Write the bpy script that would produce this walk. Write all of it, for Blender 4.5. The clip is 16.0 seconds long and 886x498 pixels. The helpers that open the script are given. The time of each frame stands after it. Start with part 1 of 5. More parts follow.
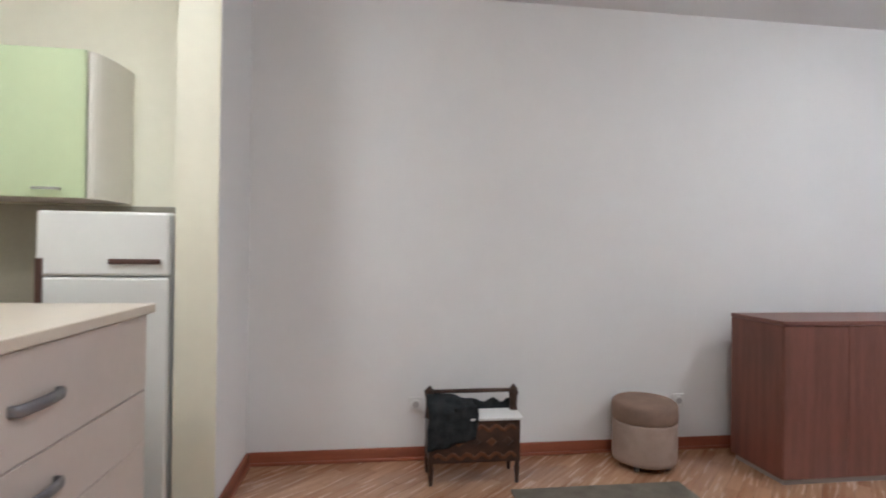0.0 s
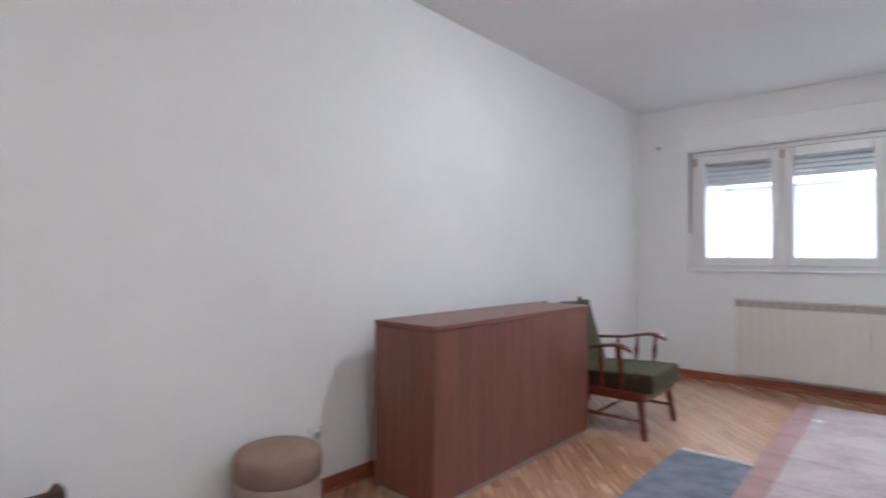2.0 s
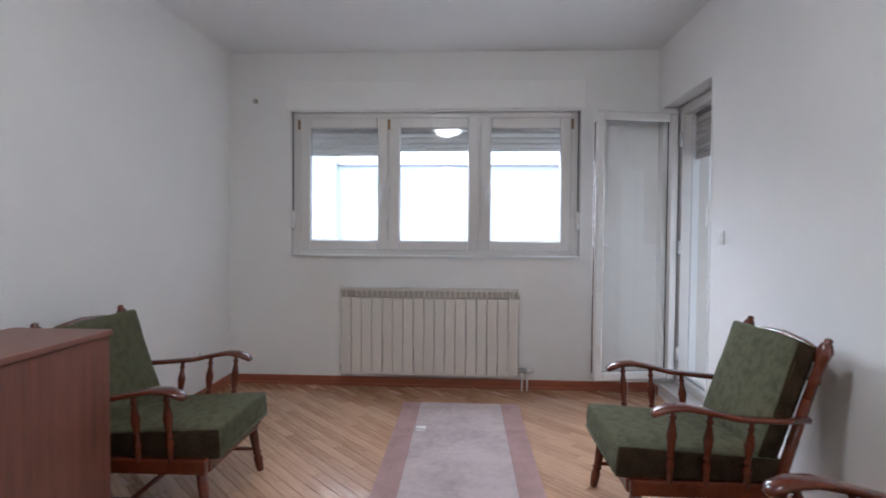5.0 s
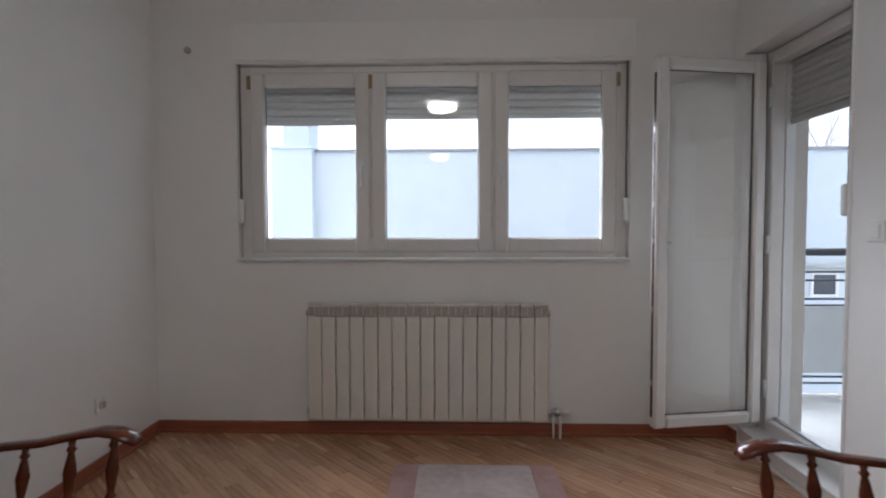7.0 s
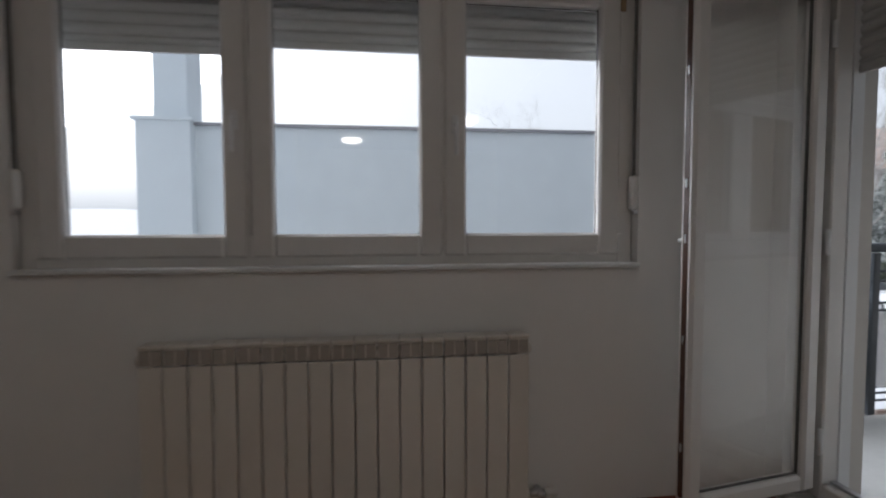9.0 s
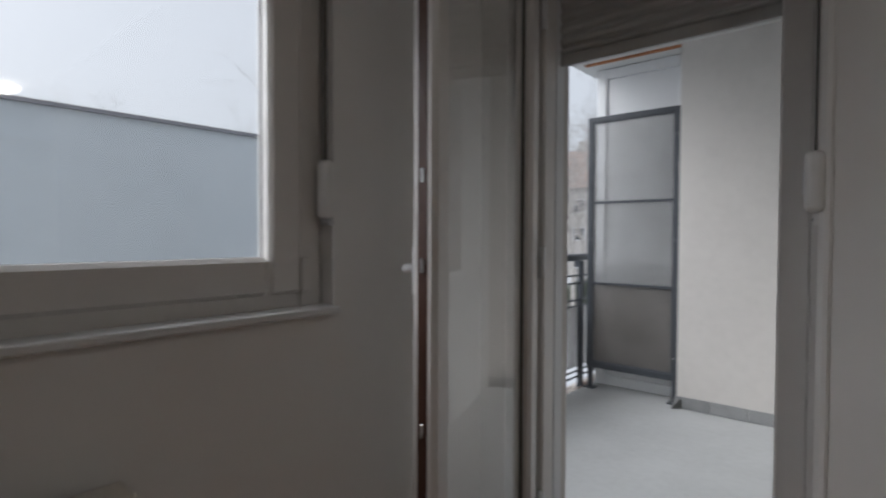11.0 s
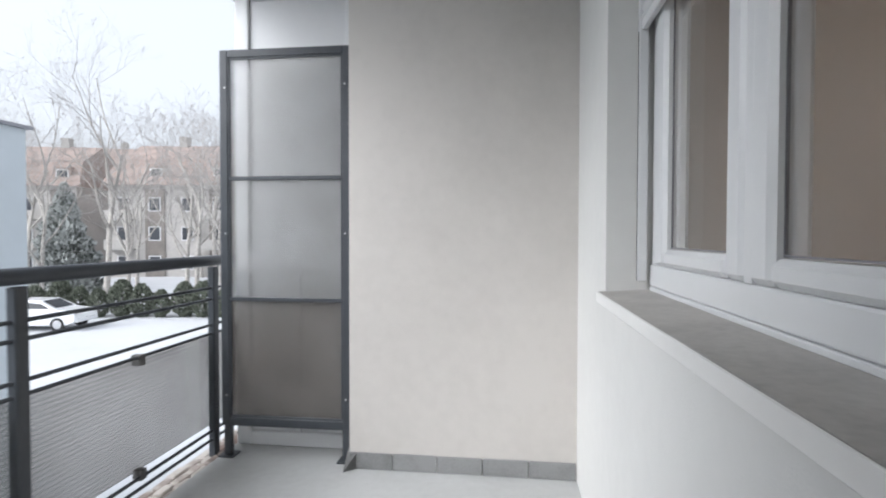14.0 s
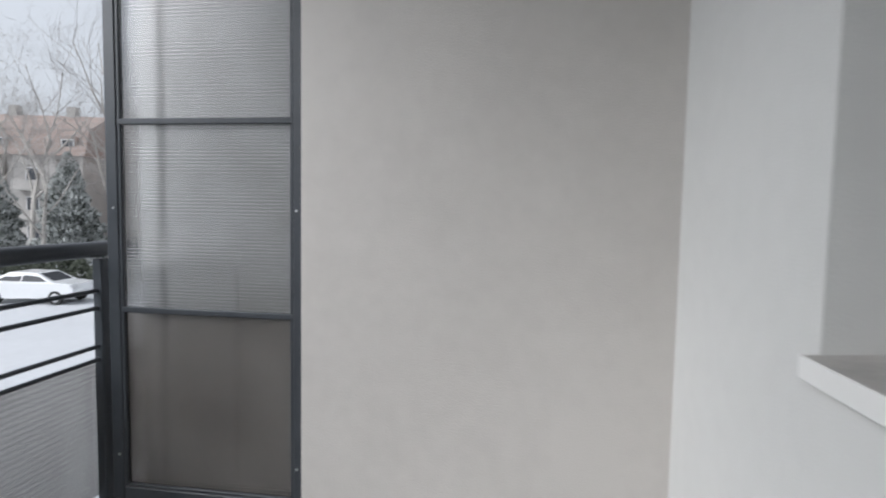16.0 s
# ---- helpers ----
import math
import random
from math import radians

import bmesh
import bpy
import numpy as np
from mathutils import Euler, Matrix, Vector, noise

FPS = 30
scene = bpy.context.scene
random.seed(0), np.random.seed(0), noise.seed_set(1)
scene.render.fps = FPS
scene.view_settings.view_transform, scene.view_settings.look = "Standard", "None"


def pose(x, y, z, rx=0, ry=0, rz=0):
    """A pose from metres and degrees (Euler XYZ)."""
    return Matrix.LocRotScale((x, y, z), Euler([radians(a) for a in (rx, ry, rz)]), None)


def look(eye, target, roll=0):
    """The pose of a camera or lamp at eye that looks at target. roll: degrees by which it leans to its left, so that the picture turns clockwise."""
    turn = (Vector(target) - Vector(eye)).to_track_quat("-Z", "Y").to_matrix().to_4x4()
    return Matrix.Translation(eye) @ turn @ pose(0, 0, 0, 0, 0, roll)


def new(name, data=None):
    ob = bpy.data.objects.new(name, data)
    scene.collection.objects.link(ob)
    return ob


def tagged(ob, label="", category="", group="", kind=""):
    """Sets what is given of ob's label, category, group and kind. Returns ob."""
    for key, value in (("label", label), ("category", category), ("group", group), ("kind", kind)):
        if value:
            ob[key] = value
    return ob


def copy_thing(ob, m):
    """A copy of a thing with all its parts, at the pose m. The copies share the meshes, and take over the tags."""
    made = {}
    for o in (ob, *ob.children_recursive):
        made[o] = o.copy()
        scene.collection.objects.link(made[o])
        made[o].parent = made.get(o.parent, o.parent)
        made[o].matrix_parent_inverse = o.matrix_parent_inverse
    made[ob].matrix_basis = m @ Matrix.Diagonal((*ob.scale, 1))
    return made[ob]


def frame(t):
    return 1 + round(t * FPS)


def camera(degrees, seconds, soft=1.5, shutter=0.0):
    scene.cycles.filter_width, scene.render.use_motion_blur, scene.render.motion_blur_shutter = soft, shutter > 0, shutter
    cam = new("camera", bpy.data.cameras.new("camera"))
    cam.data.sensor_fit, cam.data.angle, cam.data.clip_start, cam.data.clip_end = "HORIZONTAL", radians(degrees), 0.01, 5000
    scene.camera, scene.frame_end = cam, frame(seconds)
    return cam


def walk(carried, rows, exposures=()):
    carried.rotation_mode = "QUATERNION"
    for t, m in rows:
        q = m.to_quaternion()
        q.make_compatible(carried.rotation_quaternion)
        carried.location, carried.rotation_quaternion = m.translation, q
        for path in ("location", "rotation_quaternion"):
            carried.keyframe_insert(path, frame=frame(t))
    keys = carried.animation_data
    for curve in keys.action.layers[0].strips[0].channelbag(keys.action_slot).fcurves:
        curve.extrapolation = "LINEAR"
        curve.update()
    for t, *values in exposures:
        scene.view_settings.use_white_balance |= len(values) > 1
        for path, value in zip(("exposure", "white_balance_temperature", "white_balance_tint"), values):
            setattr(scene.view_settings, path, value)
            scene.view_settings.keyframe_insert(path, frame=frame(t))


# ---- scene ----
cam = camera(79.5, 16.0, 1.9, 0.5)
EXPOSURES = [(0, 3.05, 5420, 10), (1, 3.1, 5330, 10), (2, 3.1, 5210, 10), (4, 2.85, 5230, 10), (6.5, 2.2, 5600, 10), (8, 1.4, 5850, 10),
             (10.3, 0.55, 6050, 10), (11, 0.62, 6050, 10), (12, 1.05, 5950, 10), (13, 1.38, 6000, 10), (13.5, 1.3, 6050, 10), (14, 1.15, 6100, 10), (14.5, 0.9, 6100, 10), (16, 0.65, 6100, 10)]
PATH = [
    (0, (-0.325, 1.387, 1.183), (-0.057, 3.369, 1.197), 0.7),
    (0.5, (-0.271, 1.546, 1.179), (0.212, 3.486, 1.205), 0.3),
    (1, (-0.17, 1.787, 1.171), (0.594, 3.635, 1.203), 0.4),
    (1.5, (-0.074, 1.97, 1.184), (1.036, 3.633, 1.211), 0.2),
    (2, (0.011, 2.238, 1.163), (1.504, 3.568, 1.195), 0.2),
    (2.5, (0.128, 2.241, 1.187), (1.847, 3.262, 1.204), -0.0),
    (3, (0.349, 2.194, 1.223), (2.203, 2.946, 1.22), 0.1),
    (3.5, (0.542, 2.374, 1.213), (2.49, 2.828, 1.202), -0.3),
    (4, (0.774, 2.406, 1.253), (2.756, 2.667, 1.211), 0.6),
    (6.5, (2.132, 2.587, 1.207), (4.131, 2.633, 1.152), -0.1),
    (7, (2.402, 2.609, 1.239), (4.399, 2.67, 1.158), -0.1),
    (7.5, (2.686, 2.67, 1.226), (4.684, 2.693, 1.146), -0.1),
    (8, (2.951, 2.7, 1.232), (4.949, 2.704, 1.142), -0.3),
    (10.3, (4.193, 2.594, 1.224), (5.899, 1.553, 1.158), 0.5),
    (10.5, (4.276, 2.546, 1.219), (5.892, 1.369, 1.164), 0.4),
    (11, (4.5, 2.426, 1.23), (5.807, 0.913, 1.178), 0.2),
    (11.5, (4.66, 2.262, 1.222), (5.662, 0.532, 1.169), -0.5),
    (12, (4.77, 2.018, 1.228), (5.533, 0.17, 1.168), -0.6),
    (12.5, (4.868, 1.818, 1.217), (5.372, -0.117, 1.158), 0.6),
    (13, (4.91, 1.597, 1.224), (5.234, -0.375, 1.161), 0.7),
    (13.5, (4.931, 1.285, 1.168), (5.201, -0.696, 1.137), 0.1),
    (14, (4.923, 1.036, 1.185), (5.166, -0.949, 1.138), 0.1),
    (14.5, (4.995, 0.782, 1.169), (5.106, -1.214, 1.116), 0.4),
    (15, (5.008, 0.562, 1.169), (5.051, -1.436, 1.092), 0.9),
    (15.5, (4.969, 0.196, 1.155), (5.113, -1.797, 1.076), 1.6),
    (16, (5.052, -0.028, 1.202), (5.329, -2.004, 1.067), 1.0),
]
walk(cam, [(t, look(e, g, r)) for t, e, g, r in PATH], EXPOSURES)

# ---- world and light ----
world = bpy.data.worlds.new("overcast_sky")
scene.world = world
world.use_nodes = True
wn = world.node_tree
wn.nodes.clear()
w_out = wn.nodes.new("ShaderNodeOutputWorld")
w_bg = wn.nodes.new("ShaderNodeBackground")
w_hs = wn.nodes.new("ShaderNodeHueSaturation")
w_sky = wn.nodes.new("ShaderNodeTexSky")
w_sky.sky_type = "NISHITA"
w_sky.sun_disc = False
w_sky.sun_elevation = radians(37)
w_sky.sun_rotation = radians(54)
w_sky.dust_density = 7.0
w_hs.inputs["Saturation"].default_value = 0.25
w_bg.inputs["Strength"].default_value = 0.15
wn.links.new(w_sky.outputs[0], w_hs.inputs["Color"])
w_mix = wn.nodes.new("ShaderNodeMix")
w_mix.data_type = "RGBA"
w_mix.inputs["Factor"].default_value = 0.72
w_mix.inputs["B"].default_value = (3.1, 3.2, 3.33, 1)
wn.links.new(w_hs.outputs[0], w_mix.inputs["A"])
wn.links.new(w_mix.outputs["Result"], w_bg.inputs["Color"])
wn.links.new(w_bg.outputs[0], w_out.inputs["Surface"])
sun = new("sun", bpy.data.lights.new("sun", "SUN"))
sun.data.energy, sun.data.angle, sun.data.color = 1.5, radians(60), (1.0, 0.99, 0.975)
sun.matrix_world = look((30, 22, 28), (0, 0, 0))


# ---- materials ----
def mat(name, color, rough=0.6, metal=0.0, var=0.08, scale=6.0, bump=0.0, bscale=60.0, per_object=0.0,
        per_island=0.0, stretch=None, tint=None, spec=0.5, coat=0.0, fine=0.5, turn=0.0):
    m = bpy.data.materials.new(name)
    m.use_nodes = True
    t = m.node_tree
    b = t.nodes["Principled BSDF"]
    b.inputs["Roughness"].default_value = rough
    b.inputs["Metallic"].default_value = metal
    b.inputs["Specular IOR Level"].default_value = spec
    b.inputs["Coat Weight"].default_value = coat
    tc = t.nodes.new("ShaderNodeTexCoord")
    mp = t.nodes.new("ShaderNodeMapping")
    if stretch:
        mp.vector_type = "TEXTURE"
        mp.inputs["Scale"].default_value = [1 / k for k in stretch]
        mp.inputs["Rotation"].default_value = (0, 0, radians(turn))
    t.links.new(tc.outputs["Object"], mp.inputs["Vector"])
    n1 = t.nodes.new("ShaderNodeTexNoise")
    n1.inputs["Scale"].default_value = scale
    n1.inputs["Detail"].default_value = 5
    n2 = t.nodes.new("ShaderNodeTexNoise")
    n2.inputs["Scale"].default_value = scale * 9
    n2.inputs["Detail"].default_value = 3
    t.links.new(mp.outputs[0], n1.inputs["Vector"])
    t.links.new(mp.outputs[0], n2.inputs["Vector"])
    mix = t.nodes.new("ShaderNodeMath")
    mix.operation = "MULTIPLY_ADD"
    t.links.new(n2.outputs[0], mix.inputs[0])
    mix.inputs[1].default_value = fine
    t.links.new(n1.outputs[0], mix.inputs[2])
    val = mix.outputs[0]
    if per_object or per_island:
        if per_object:
            info = t.nodes.new("ShaderNodeObjectInfo")
            rnd, amount = info.outputs["Random"], per_object
        else:
            info = t.nodes.new("ShaderNodeNewGeometry")
            rnd, amount = info.outputs["Random Per Island"], per_island
        ad = t.nodes.new("ShaderNodeMath")
        ad.operation = "MULTIPLY_ADD"
        t.links.new(rnd, ad.inputs[0])
        ad.inputs[1].default_value = amount
        t.links.new(val, ad.inputs[2])
        sub = t.nodes.new("ShaderNodeMath")
        sub.operation = "SUBTRACT"
        t.links.new(ad.outputs[0], sub.inputs[0])
        sub.inputs[1].default_value = amount / 2
        val = sub.outputs[0]
    ramp = t.nodes.new("ShaderNodeValToRGB")
    lo = [c * (1 - var) for c in color]
    hi = [min(1.0, c * (1 + var)) for c in (tint or color)]
    ramp.color_ramp.elements[0].position = 0.35
    ramp.color_ramp.elements[1].position = 0.35 + 0.6 * (0.6 + fine * 0.6)
    ramp.color_ramp.elements[0].color = (*lo, 1)
    ramp.color_ramp.elements[1].color = (*hi, 1)
    t.links.new(val, ramp.inputs[0])
    t.links.new(ramp.outputs[0], b.inputs["Base Color"])
    rr = t.nodes.new("ShaderNodeMapRange")
    rr.inputs["To Min"].default_value = max(0.02, rough - 0.07)
    rr.inputs["To Max"].default_value = min(1.0, rough + 0.07)
    t.links.new(n1.outputs[0], rr.inputs["Value"])
    t.links.new(rr.outputs[0], b.inputs["Roughness"])
    if bump:
        bn = t.nodes.new("ShaderNodeTexNoise")
        bn.inputs["Scale"].default_value = bscale
        bn.inputs["Detail"].default_value = 4
        t.links.new(mp.outputs[0], bn.inputs["Vector"])
        bp = t.nodes.new("ShaderNodeBump")
        bp.inputs["Strength"].default_value = bump
        bp.inputs["Distance"].default_value = 0.01
        t.links.new(bn.outputs[0], bp.inputs["Height"])
        t.links.new(bp.outputs[0], b.inputs["Normal"])
    return m


def glass_mat(name, color=(1, 1, 1), rough=0.0, ribs=0.0):
    m = bpy.data.materials.new(name)
    m.use_nodes = True
    t = m.node_tree
    b = t.nodes["Principled BSDF"]
    b.inputs["Base Color"].default_value = (*color, 1)
    b.inputs["Roughness"].default_value = rough
    b.inputs["Transmission Weight"].default_value = 1.0
    b.inputs["IOR"].default_value = 1.5
    if ribs:
        tc = t.nodes.new("ShaderNodeTexCoord")
        wv = t.nodes.new("ShaderNodeTexWave")
        wv.bands_direction = "Z"
        wv.inputs["Scale"].default_value = ribs
        bp = t.nodes.new("ShaderNodeBump")
        bp.inputs["Strength"].default_value = 0.5
        bp.inputs["Distance"].default_value = 0.002
        t.links.new(tc.outputs["Object"], wv.inputs["Vector"])
        t.links.new(wv.outputs["Fac"], bp.inputs["Height"])
        t.links.new(bp.outputs[0], b.inputs["Normal"])
    return m


def sheet_mat(name, low=(0.66, 0.655, 0.645, 1), high=(0.82, 0.82, 0.82, 1), through_share=0.88, pitch=0.012, depth=0.2):
    """Cloudy twin-wall plastic with fine level webs: lets light through blurred, and scatters some of it."""
    m = glass_mat(name, (0.85, 0.85, 0.85), 0.22)
    t = m.node_tree
    b = t.nodes["Principled BSDF"]
    b.inputs["Transmission Weight"].default_value = through_share
    tc = t.nodes.new("ShaderNodeTexCoord")
    n = t.nodes.new("ShaderNodeTexNoise")
    n.inputs["Scale"].default_value = 3.0
    n.inputs["Detail"].default_value = 5
    r = t.nodes.new("ShaderNodeValToRGB")
    r.color_ramp.elements[0].position, r.color_ramp.elements[1].position = 0.3, 0.75
    r.color_ramp.elements[0].color = low
    r.color_ramp.elements[1].color = high
    t.links.new(tc.outputs["Object"], n.inputs["Vector"])
    t.links.new(n.outputs[0], r.inputs[0])
    wv = t.nodes.new("ShaderNodeTexWave")
    wv.bands_direction = "Z"
    wv.inputs["Scale"].default_value = 0.314 / pitch
    dim = t.nodes.new("ShaderNodeMapRange")
    dim.inputs["To Min"].default_value = 1 - depth
    dim.inputs["To Max"].default_value = 1.0
    mul = t.nodes.new("ShaderNodeMix")
    mul.data_type, mul.blend_type = "RGBA", "MULTIPLY"
    mul.inputs["Factor"].default_value = 1.0
    t.links.new(tc.outputs["Object"], wv.inputs["Vector"])
    t.links.new(wv.outputs["Fac"], dim.inputs["Value"])
    t.links.new(r.outputs[0], mul.inputs["A"])
    t.links.new(dim.outputs[0], mul.inputs["B"])
    t.links.new(mul.outputs["Result"], b.inputs["Base Color"])
    return m


def glow_mat(name, color, strength):
    m = bpy.data.materials.new(name)
    m.use_nodes = True
    b = m.node_tree.nodes["Principled BSDF"]
    b.inputs["Base Color"].default_value = (0.85, 0.83, 0.78, 1)
    b.inputs["Emission Color"].default_value = (*color, 1)
    b.inputs["Emission Strength"].default_value = strength
    return m


M_WALL = mat("white_wall_paint", (0.80, 0.79, 0.775), 0.75, var=0.025, scale=1.6, bump=0.06, bscale=45, fine=0.2)
M_CEIL = mat("ceiling_paint", (0.80, 0.80, 0.79), 0.8, var=0.02, scale=1.2, bump=0.05, bscale=40, fine=0.2)
M_KITCHEN = mat("cream_kitchen_paint", (0.78, 0.75, 0.60), 0.75, var=0.03, scale=2, bump=0.05, bscale=40)
M_RENDER = mat("beige_render", (0.585, 0.555, 0.522), 0.9, var=0.06, scale=2.2, bump=0.25, bscale=190)
M_RENDER_W = mat("pale_render", (0.69, 0.685, 0.665), 0.9, var=0.04, scale=1.8, bump=0.12, bscale=160)
M_CONCRETE = mat("grey_balcony_coating", (0.44, 0.445, 0.44), 0.6, var=0.10, scale=2.5, bump=0.15, bscale=90)
M_SLAB = mat("concrete", (0.38, 0.37, 0.35), 0.9, var=0.15, scale=4, bump=0.4, bscale=60)
M_TILE = mat("grey_skirting_tile", (0.23, 0.23, 0.23), 0.55, var=0.22, scale=9, bump=0.2, bscale=80, per_object=0.3)
M_STONE = mat("grey_sill_coating", (0.40, 0.385, 0.365), 0.6, var=0.22, scale=5, bump=0.2, bscale=70)
M_PLANK = mat("oak_parquet", (0.39, 0.19, 0.10), 0.22, var=0.20, scale=3.0, fine=0.35, per_object=0.34,
              stretch=(1.2, 14, 4), tint=(0.47, 0.28, 0.165), coat=0.5)
M_PLANK_J = mat("oak_parquet_border", (0.39, 0.19, 0.10), 0.26, var=0.15, scale=3.0, fine=0.25,
                per_island=0.34, stretch=(1.2, 14, 4), turn=45, tint=(0.47, 0.28, 0.165), coat=0.5)
M_BASE = mat("red_brown_baseboard", (0.28, 0.085, 0.042), 0.4, var=0.2, scale=4, stretch=(1, 1, 8), coat=0.1)
M_CAB = mat("mahogany_veneer", (0.155, 0.058, 0.039), 0.40, var=0.34, scale=2.6, stretch=(9, 9, 0.7), bump=0.03, bscale=30)
M_CABTOP = mat("mahogany_veneer_top", (0.17, 0.066, 0.045), 0.36, var=0.2, scale=2.2, stretch=(0.8, 9, 9))
M_CHAIR = mat("dark_red_varnish", (0.095, 0.019, 0.007), 0.22, var=0.4, scale=9, coat=0.4)
M_FABRIC = mat("green_plush", (0.040, 0.039, 0.020), 0.95, var=0.45, scale=26, bump=0.8, bscale=150, tint=(0.086, 0.083, 0.047), spec=0.2, fine=0.8)
M_SUEDE = mat("brown_suede", (0.27, 0.185, 0.14), 0.95, var=0.15, scale=14, bump=0.3, bscale=200, spec=0.15)
M_SUEDE2 = mat("dusty_pink_suede", (0.36, 0.27, 0.22), 0.95, var=0.12, scale=14, bump=0.3, bscale=200, spec=0.15)
M_DARK = mat("dark_stained_wood", (0.016, 0.008, 0.005), 0.45, var=0.5, scale=12, tint=(0.04, 0.018, 0.009))
M_INLAY = mat("ochre_inlay", (0.10, 0.036, 0.012), 0.45, var=0.4, scale=25)
M_CLOTH = mat("dark_blue_cloth", (0.006, 0.008, 0.010), 0.95, var=0.5, scale=20, bump=0.5, bscale=120, tint=(0.022, 0.025, 0.026), spec=0.2)
M_PAPER = mat("white_paper", (0.75, 0.75, 0.73), 0.8, var=0.04)
M_PINK = mat("faded_pink_rug", (0.36, 0.285, 0.275), 0.97, var=0.16, scale=3.0, bump=0.5, bscale=220, spec=0.1, tint=(0.45, 0.375, 0.365))
M_PINKB = mat("faded_red_rug_border", (0.35, 0.225, 0.21), 0.97, var=0.2, scale=6, bump=0.4, bscale=220, spec=0.1)
M_BLUE = mat("grey_blue_rug", (0.11, 0.12, 0.155), 0.97, var=0.3, scale=9, bump=0.5, bscale=180, spec=0.1, tint=(0.17, 0.18, 0.21))
M_FRINGE = mat("cream_fringe", (0.6, 0.57, 0.52), 0.95, var=0.15, scale=30, spec=0.1)
M_OLIVE = mat("olive_brown_rug", (0.16, 0.14, 0.11), 0.97, var=0.25, scale=12, bump=0.5, bscale=180, spec=0.1)
M_PVC = mat("white_plastic", (0.74, 0.745, 0.75), 0.36, var=0.02, scale=3)
M_PVC_IN = mat("white_plastic_frame", (0.72, 0.70, 0.68), 0.3, var=0.03, scale=3)
M_SWITCH = mat("white_switch_plastic", (0.78, 0.77, 0.75), 0.35, var=0.02)
M_ENAMEL = mat("cream_enamel", (0.70, 0.66, 0.60), 0.3, var=0.02, scale=3)
M_GRILLE = mat("shaded_enamel", (0.38, 0.34, 0.30), 0.45, var=0.06)
M_RUBBER = mat("dark_gasket", (0.10, 0.098, 0.095), 0.6, var=0.2)
M_SHUT = mat("grey_shutter_slat", (0.50, 0.50, 0.49), 0.5, var=0.06, scale=4)
M_STRAP = mat("grey_webbing", (0.16, 0.155, 0.15), 0.9, var=0.2, scale=60)
M_METAL = mat("anthracite_paint", (0.045, 0.05, 0.058), 0.38, var=0.15, scale=8)
M_CHROME = mat("brushed_steel", (0.55, 0.55, 0.56), 0.3, metal=1.0, var=0.08, scale=10)
M_BRASS = mat("dull_brass", (0.28, 0.2, 0.12), 0.4, metal=0.8, var=0.2, scale=15)
M_HANDLE = mat("grey_handle", (0.25, 0.25, 0.27), 0.35, metal=0.6, var=0.08)
M_WELL = mat("grey_socket_plastic", (0.42, 0.41, 0.40), 0.5, var=0.04)
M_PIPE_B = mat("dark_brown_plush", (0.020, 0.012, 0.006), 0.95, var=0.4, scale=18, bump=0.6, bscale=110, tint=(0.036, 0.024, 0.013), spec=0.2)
M_GREEN = mat("pale_green_laminate", (0.51, 0.585, 0.36), 0.3, var=0.03, scale=2)
M_BEIGE = mat("beige_laminate", (0.58, 0.51, 0.46), 0.4, var=0.04, scale=3)
M_CREAM = mat("cream_laminate", (0.68, 0.645, 0.56), 0.4, var=0.03, scale=3)
M_TOP = mat("cream_worktop", (0.66, 0.58, 0.48), 0.35, var=0.05, scale=12)
M_FRIDGE = mat("white_fridge_enamel", (0.74, 0.74, 0.70), 0.3, var=0.02)
M_HANDLE_D = mat("dark_brown_plastic", (0.07, 0.03, 0.02), 0.4, var=0.1)
M_SPLASH = mat("grey_backsplash", (0.30, 0.28, 0.22), 0.4, var=0.08, scale=5)
M_GLASS = glass_mat("window_glass")
M_SHEET = sheet_mat("twin_wall_plastic")
# Darker copy of M_SHEET for the lowest screen panel, shade put into its colour.
M_SHEET_B = sheet_mat("shaded_twin_wall_plastic", (0.30, 0.275, 0.255, 1), (0.46, 0.43, 0.405, 1), 0.7)
M_SHEET_R = sheet_mat("pale_ribbed_plastic", (0.56, 0.54, 0.515, 1), (0.66, 0.645, 0.62, 1), 0.82, 0.020, 0.26)
M_COVER = mat("white_cover_paint", (0.83, 0.82, 0.80), 0.5, var=0.02, scale=3)
M_LAMP = glow_mat("opal_lamp_glass", (1.0, 0.92, 0.81), 8.5)
M_BLDG = mat("grey_blue_facade", (0.56, 0.61, 0.64), 0.85, var=0.06, scale=0.5, bump=0.2, bscale=40)
M_SNOW = mat("snow", (0.50, 0.51, 0.53), 0.8, var=0.06, scale=0.35, bump=0.3, bscale=3)
M_FACADE = mat("pale_apartment_render", (0.44, 0.42, 0.40), 0.9, var=0.14, scale=0.4)
M_FACADE2 = mat("dark_brown_cladding", (0.20, 0.18, 0.165), 0.85, var=0.3, scale=0.8)
M_ROOF = mat("red_roof_tiles", (0.275, 0.215, 0.19), 0.85, var=0.3, scale=0.7, stretch=(1, 1, 4))
M_PANE = mat("dark_far_glass", (0.06, 0.065, 0.075), 0.12, var=0.2, scale=1)
M_BARK = mat("pale_bark", (0.34, 0.32, 0.295), 0.9, var=0.4, scale=5, bump=0.3, bscale=30)
M_TWIG = mat("grey_twigs", (0.30, 0.285, 0.27), 0.9, var=0.3, scale=3)
M_THUJA = mat("dark_thuja_green", (0.045, 0.055, 0.035), 0.9, var=0.5, scale=2, per_island=0.6, tint=(0.10, 0.11, 0.085))
M_FIR = mat("snow_dusted_fir_green", (0.12, 0.135, 0.115), 0.9, var=0.5, scale=1.2, per_island=0.8, tint=(0.30, 0.31, 0.30))
